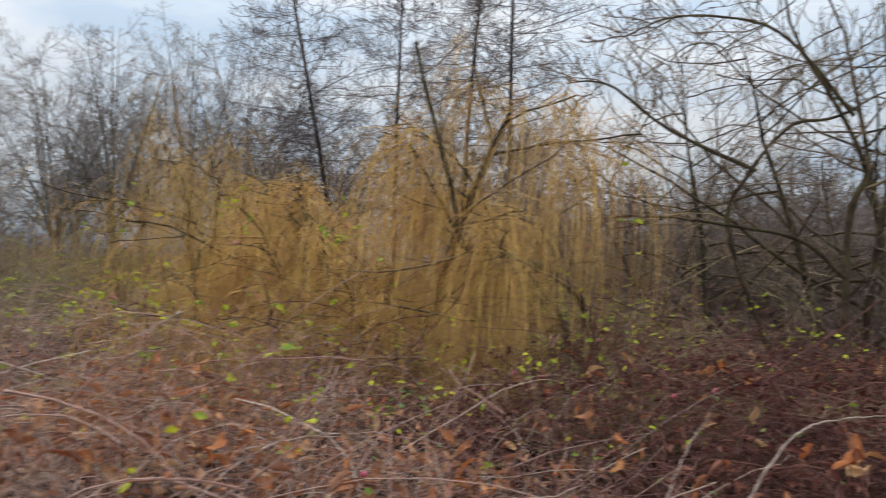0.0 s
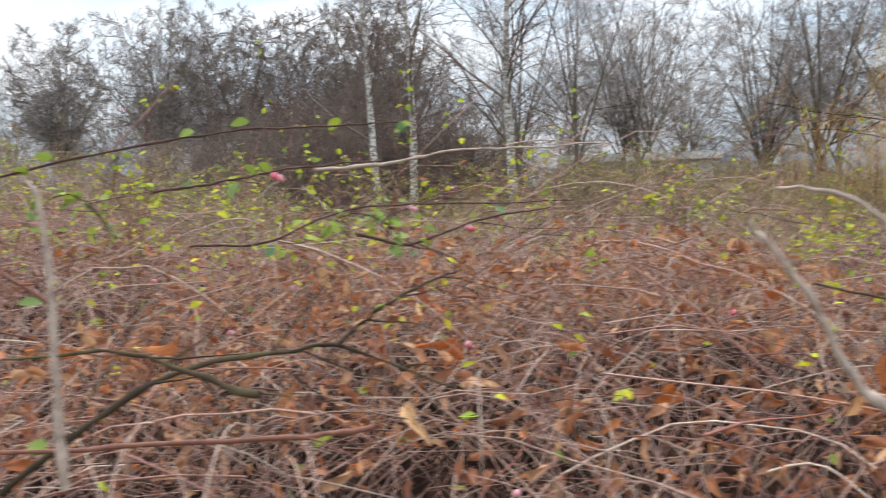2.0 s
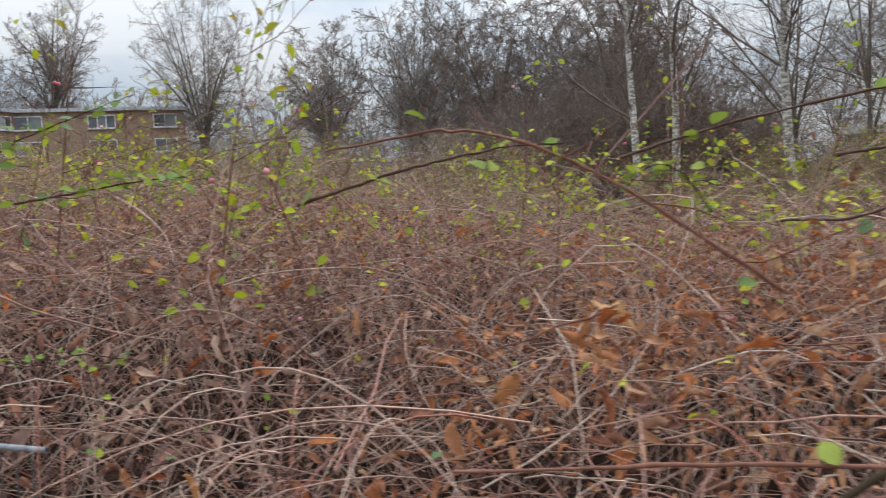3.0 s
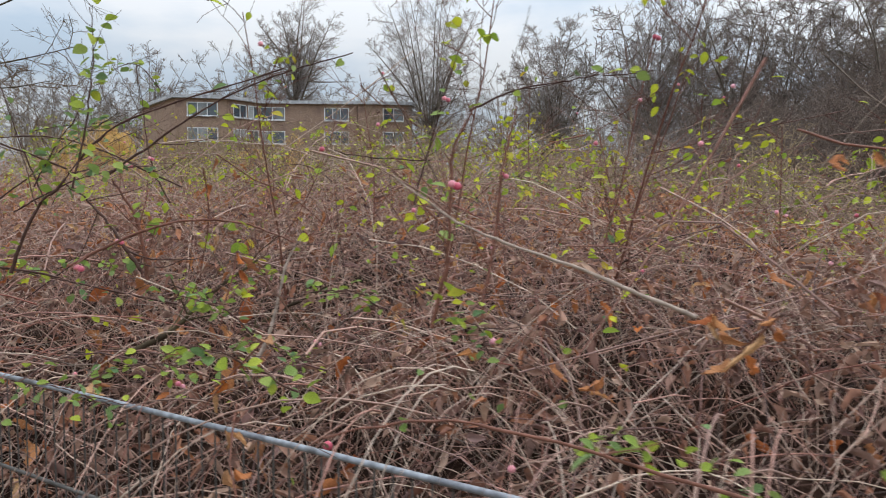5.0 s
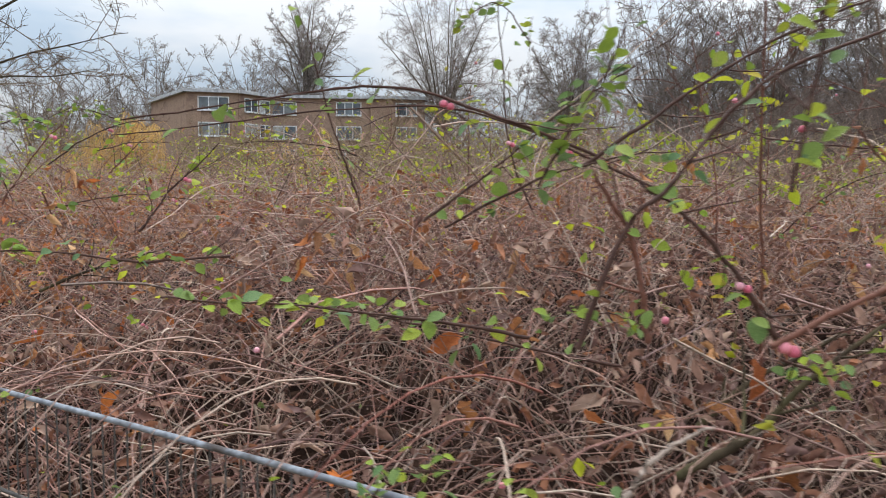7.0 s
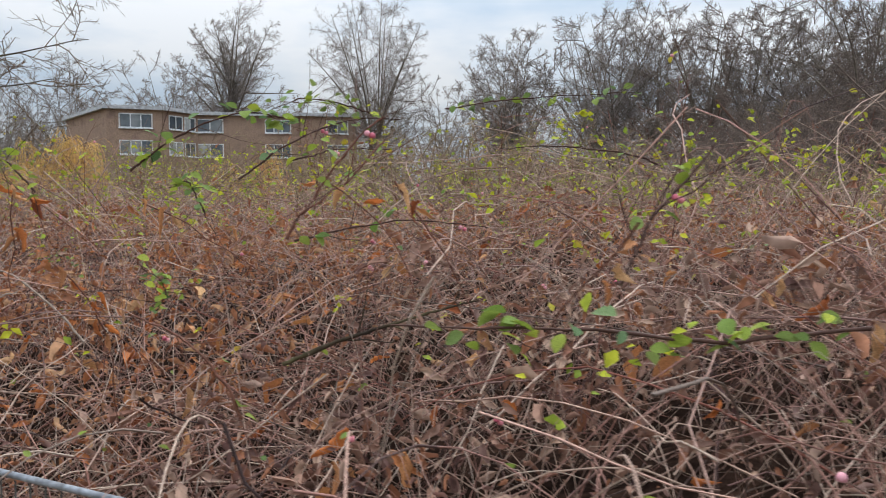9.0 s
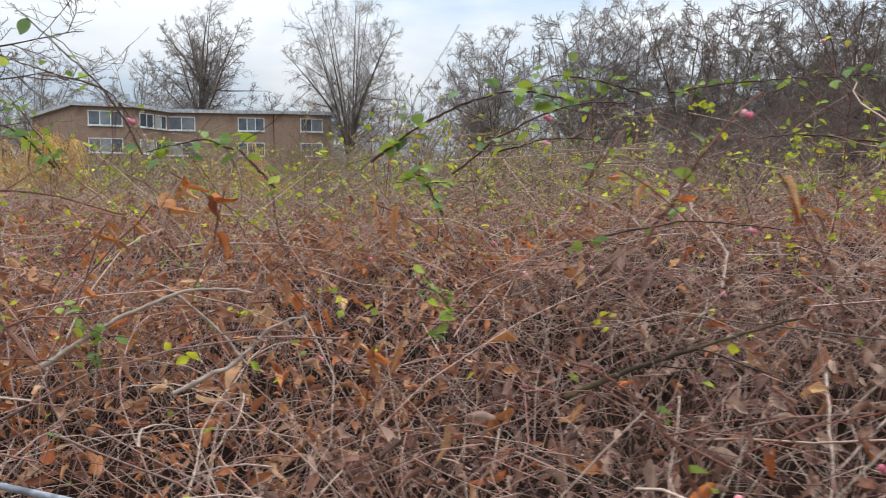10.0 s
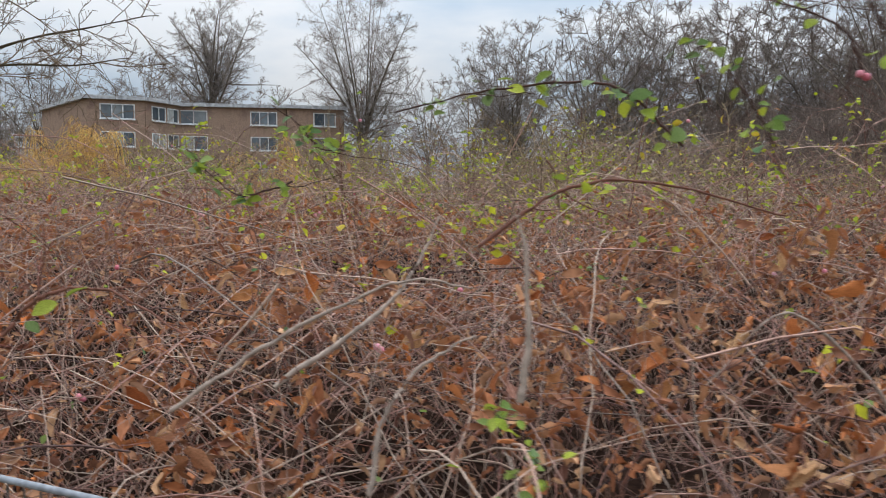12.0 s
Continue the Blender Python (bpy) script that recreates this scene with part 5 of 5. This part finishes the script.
# more loose canes reaching up out of the tangle
for i in range(12):
    rng = CANE_RNG
    s0, l0 = rng.uniform(-3, 21), rng.uniform(1.7, 6.5)
    a, reach, up = rng.uniform(0, 2 * math.pi), rng.uniform(0.35, 1.0), rng.uniform(0.2, 0.6)
    pts = []
    bend = rng.uniform(-1.2, 1.2)
    for u in (0.0, 0.25, 0.5, 0.75, 1.0):
        xy = land(s0 + math.cos(a + bend * u) * reach * u, max(l0 + math.sin(a + bend * u) * reach * u, 1.4))
        pts.append((xy[0], xy[1], float(crest(s0, l0)) - 0.15 + up * math.sin(min(u * 2.2, 2.6))))
    arching_cane(("dark", "leafy", "brown", "leafy")[i % 4], rng.uniform(0.0018, 0.0032), *pts)


def leaf_clump(x, y, z, size):
    """A handful of large curled leaves caught on a twig."""
    rng = CANE_RNG
    clump = put("dead_leaf_clump", None, m=pose(x, y, z))
    P = limbs(rng, np.zeros((1, 3)), np.array([[rng.normal(), rng.normal(), -0.9]]), np.array([0.5]), 7, 0.15, -0.1)
    put("twig", mesh_of("twig", *tubes([(P, np.linspace(0.0028, 0.0016, 7)[None], 5)]), M_CANE_BROWN), clump)
    for j in range(rng.integers(3, 6)):
        k = size * rng.uniform(0.3, 0.62)
        c = P[0, rng.integers(0, 3)] + rng.normal(0, 0.012, 3)
        put("leaf", dead_meshes[rng.integers(len(dead_meshes))], clump, m=pose(*c, rng.uniform(-140, -20), rng.uniform(-60, 60), rng.uniform(0, 360)) @ Matrix.Diagonal((k * rng.uniform(0.5, 1.0), k, k * 1.4, 1)))
    tagged(clump, "curled orange-brown dead leaves caught in the brambles", "leaves", "dead leaf clumps")


leaf_clump(-8.89, 8.37, 1.57, 0.13)
leaf_clump(-7.62, 7.77, 1.6, 0.15)
leaf_clump(-8.49, 8.46, 1.54, 0.14)
leaf_clump(-3.63, 4.67, 1.3, 0.14)
leaf_clump(-3.6, 4.69, 1.66, 0.08)
leaf_clump(-3.69, 4.89, 1.28, 0.15)
leaf_clump(-1.86, 3.34, 1.29, 0.12)
leaf_clump(-1.69, 3.28, 1.26, 0.13)
leaf_clump(-1.33, 3.15, 1.24, 0.11)
leaf_clump(-9.67, 8.8, 1.26, 0.12)
leaf_clump(-9.51, 8.57, 1.13, 0.12)
leaf_clump(-9.96, 9.05, 1.41, 0.11)
leaf_clump(-9.22, 8.97, 1.53, 0.09)
leaf_clump(-8.5, 7.99, 1.21, 0.12)
leaf_clump(-8.75, 8.33, 1.34, 0.12)
leaf_clump(-7.85, 8.14, 1.62, 0.12)
leaf_clump(-6.33, 6.73, 1.45, 0.12)
leaf_clump(-7.24, 6.82, 1.51, 0.11)
leaf_clump(-4.77, 5.26, 1.14, 0.13)
leaf_clump(-4.77, 4.95, 1.04, 0.1)
leaf_clump(-5.04, 5.59, 1.6, 0.09)
leaf_clump(-5.03, 5.91, 1.32, 0.14)
leaf_clump(-5.13, 6.03, 1.66, 0.09)
leaf_clump(-5.29, 5.48, 1.03, 0.14)
leaf_clump(-0.1, 2.19, 1.28, 0.14)
leaf_clump(0.27, 1.62, 1.23, 0.13)
leaf_clump(0.01, 1.93, 1.26, 0.13)
leaf_clump(-9.13, 8.84, 1.64, 0.15)
leaf_clump(-9.33, 8.86, 1.48, 0.12)
leaf_clump(-9.06, 8.62, 1.6, 0.13)
leaf_clump(-9.29, 8.63, 1.46, 0.13)
leaf_clump(2.23, 0.22, 1.17, 0.12)
leaf_clump(2.2, -0.38, 1.24, 0.14)


def sapling(x, y, height, seed, leafy):
    """A thin upright shrub stem with fine side shoots and small yellowing leaves."""
    rng = np.random.default_rng(seed)
    tree = put("snowberry_shoot", None, m=pose(x, y, 0.5))
    tall = np.array([height - 0.5])
    P = limbs(rng, np.zeros((1, 3)), np.array([[rng.normal(0, 0.12), rng.normal(0, 0.12), 1.0]]), tall, 14, 0.05, 0.02)
    R = np.linspace(0.0068, 0.002, 14)[None]
    P1, R1, L1 = fork(rng, P, R, tall, 13, 0.2, 0.98, 52, 0.42, 7, 0.12, 0.03, thin=0.5, taper=0.5, least=0.0022)
    P2, R2, L2 = fork(rng, P1, R1, L1, 5, 0.2, 1.0, 45, 0.5, 5, 0.14, -0.02, least=0.0016)
    put("stem", mesh_of("stem", *tubes([(P, R, 6)]), M_CANE_BROWN), tree)
    put("branchwork", mesh_of("branchwork", *tubes([(P1, R1, 4), (P2, R2, 3)]), M_CANE_BROWN), tree, "fine brown side shoots")["kind"] = "stuff"
    for j in range(leafy):
        c, k = P2[rng.integers(len(P2)), rng.integers(1, 5)], rng.uniform(0.036, 0.064)
        put("leaf", gold_meshes[rng.integers(3)], tree, m=pose(*c, *rng.uniform(-60, 60, 2), rng.uniform(0, 360)) @ Matrix.Diagonal((k, k, k, 1)))
    for j in range(2):
        c, k = P2[rng.integers(len(P2)), 4], rng.uniform(0.009, 0.013)
        put("berry", BERRY, tree, "pink snowberry", pose(*c) @ Matrix.Diagonal((k, k, k, 1)))
    return tagged(tree, "thin upright shrub shoot with small yellow-green leaves", "shrub", "leafy shoots above the brambles")


gold_meshes = []
for i in range(3):
    v, q = scatter(np.random.default_rng(930 + i), leaf_template(1.0, 0.66, 0.3, 0.25, 4), np.zeros((1, 3)), np.ones(1), 0.2)
    gold_meshes.append(mesh_of("leaf", v, q, M_GOLD))
rng = np.random.default_rng(940)
for i in range(38):
    s0 = -6.5 + 27 * (i + rng.random()) / 38
    l0 = rng.uniform(3.4, 8.5)
    x, y = land(np.array([s0]), np.array([l0]))[0]
    sapling(x, y, rng.uniform(1.75, 2.15) + 0.06 * l0 * rng.uniform(0.3, 1.0), 950 + i, int(rng.integers(16, 34)))
for i, (s0, l0, tall, leafy) in enumerate(((3.0, 4.6, 1.75, 40), (4.3, 3.9, 1.65, 34), (5.4, 5.6, 1.9, 40), (6.6, 4.8, 1.9, 36), (4.6, 6.6, 1.9, 40), (2.2, 6.2, 1.8, 36), (7.4, 6.4, 2.2, 40))):
    x, y = land(np.array([s0]), np.array([l0]))[0]
    sapling(x, y, tall, 1010 + i, leafy)
sapling(-4.35, 6.6, 2.75, 1001, 46)
sapling(-3.72, 6.62, 2.7, 1002, 40)
sapling(-4.98, 6.75, 2.3, 1003, 44)
sapling(-2.75, 5.2, 2.25, 1004, 48)
sapling(-2.2, 5.7, 2.2, 1005, 40)
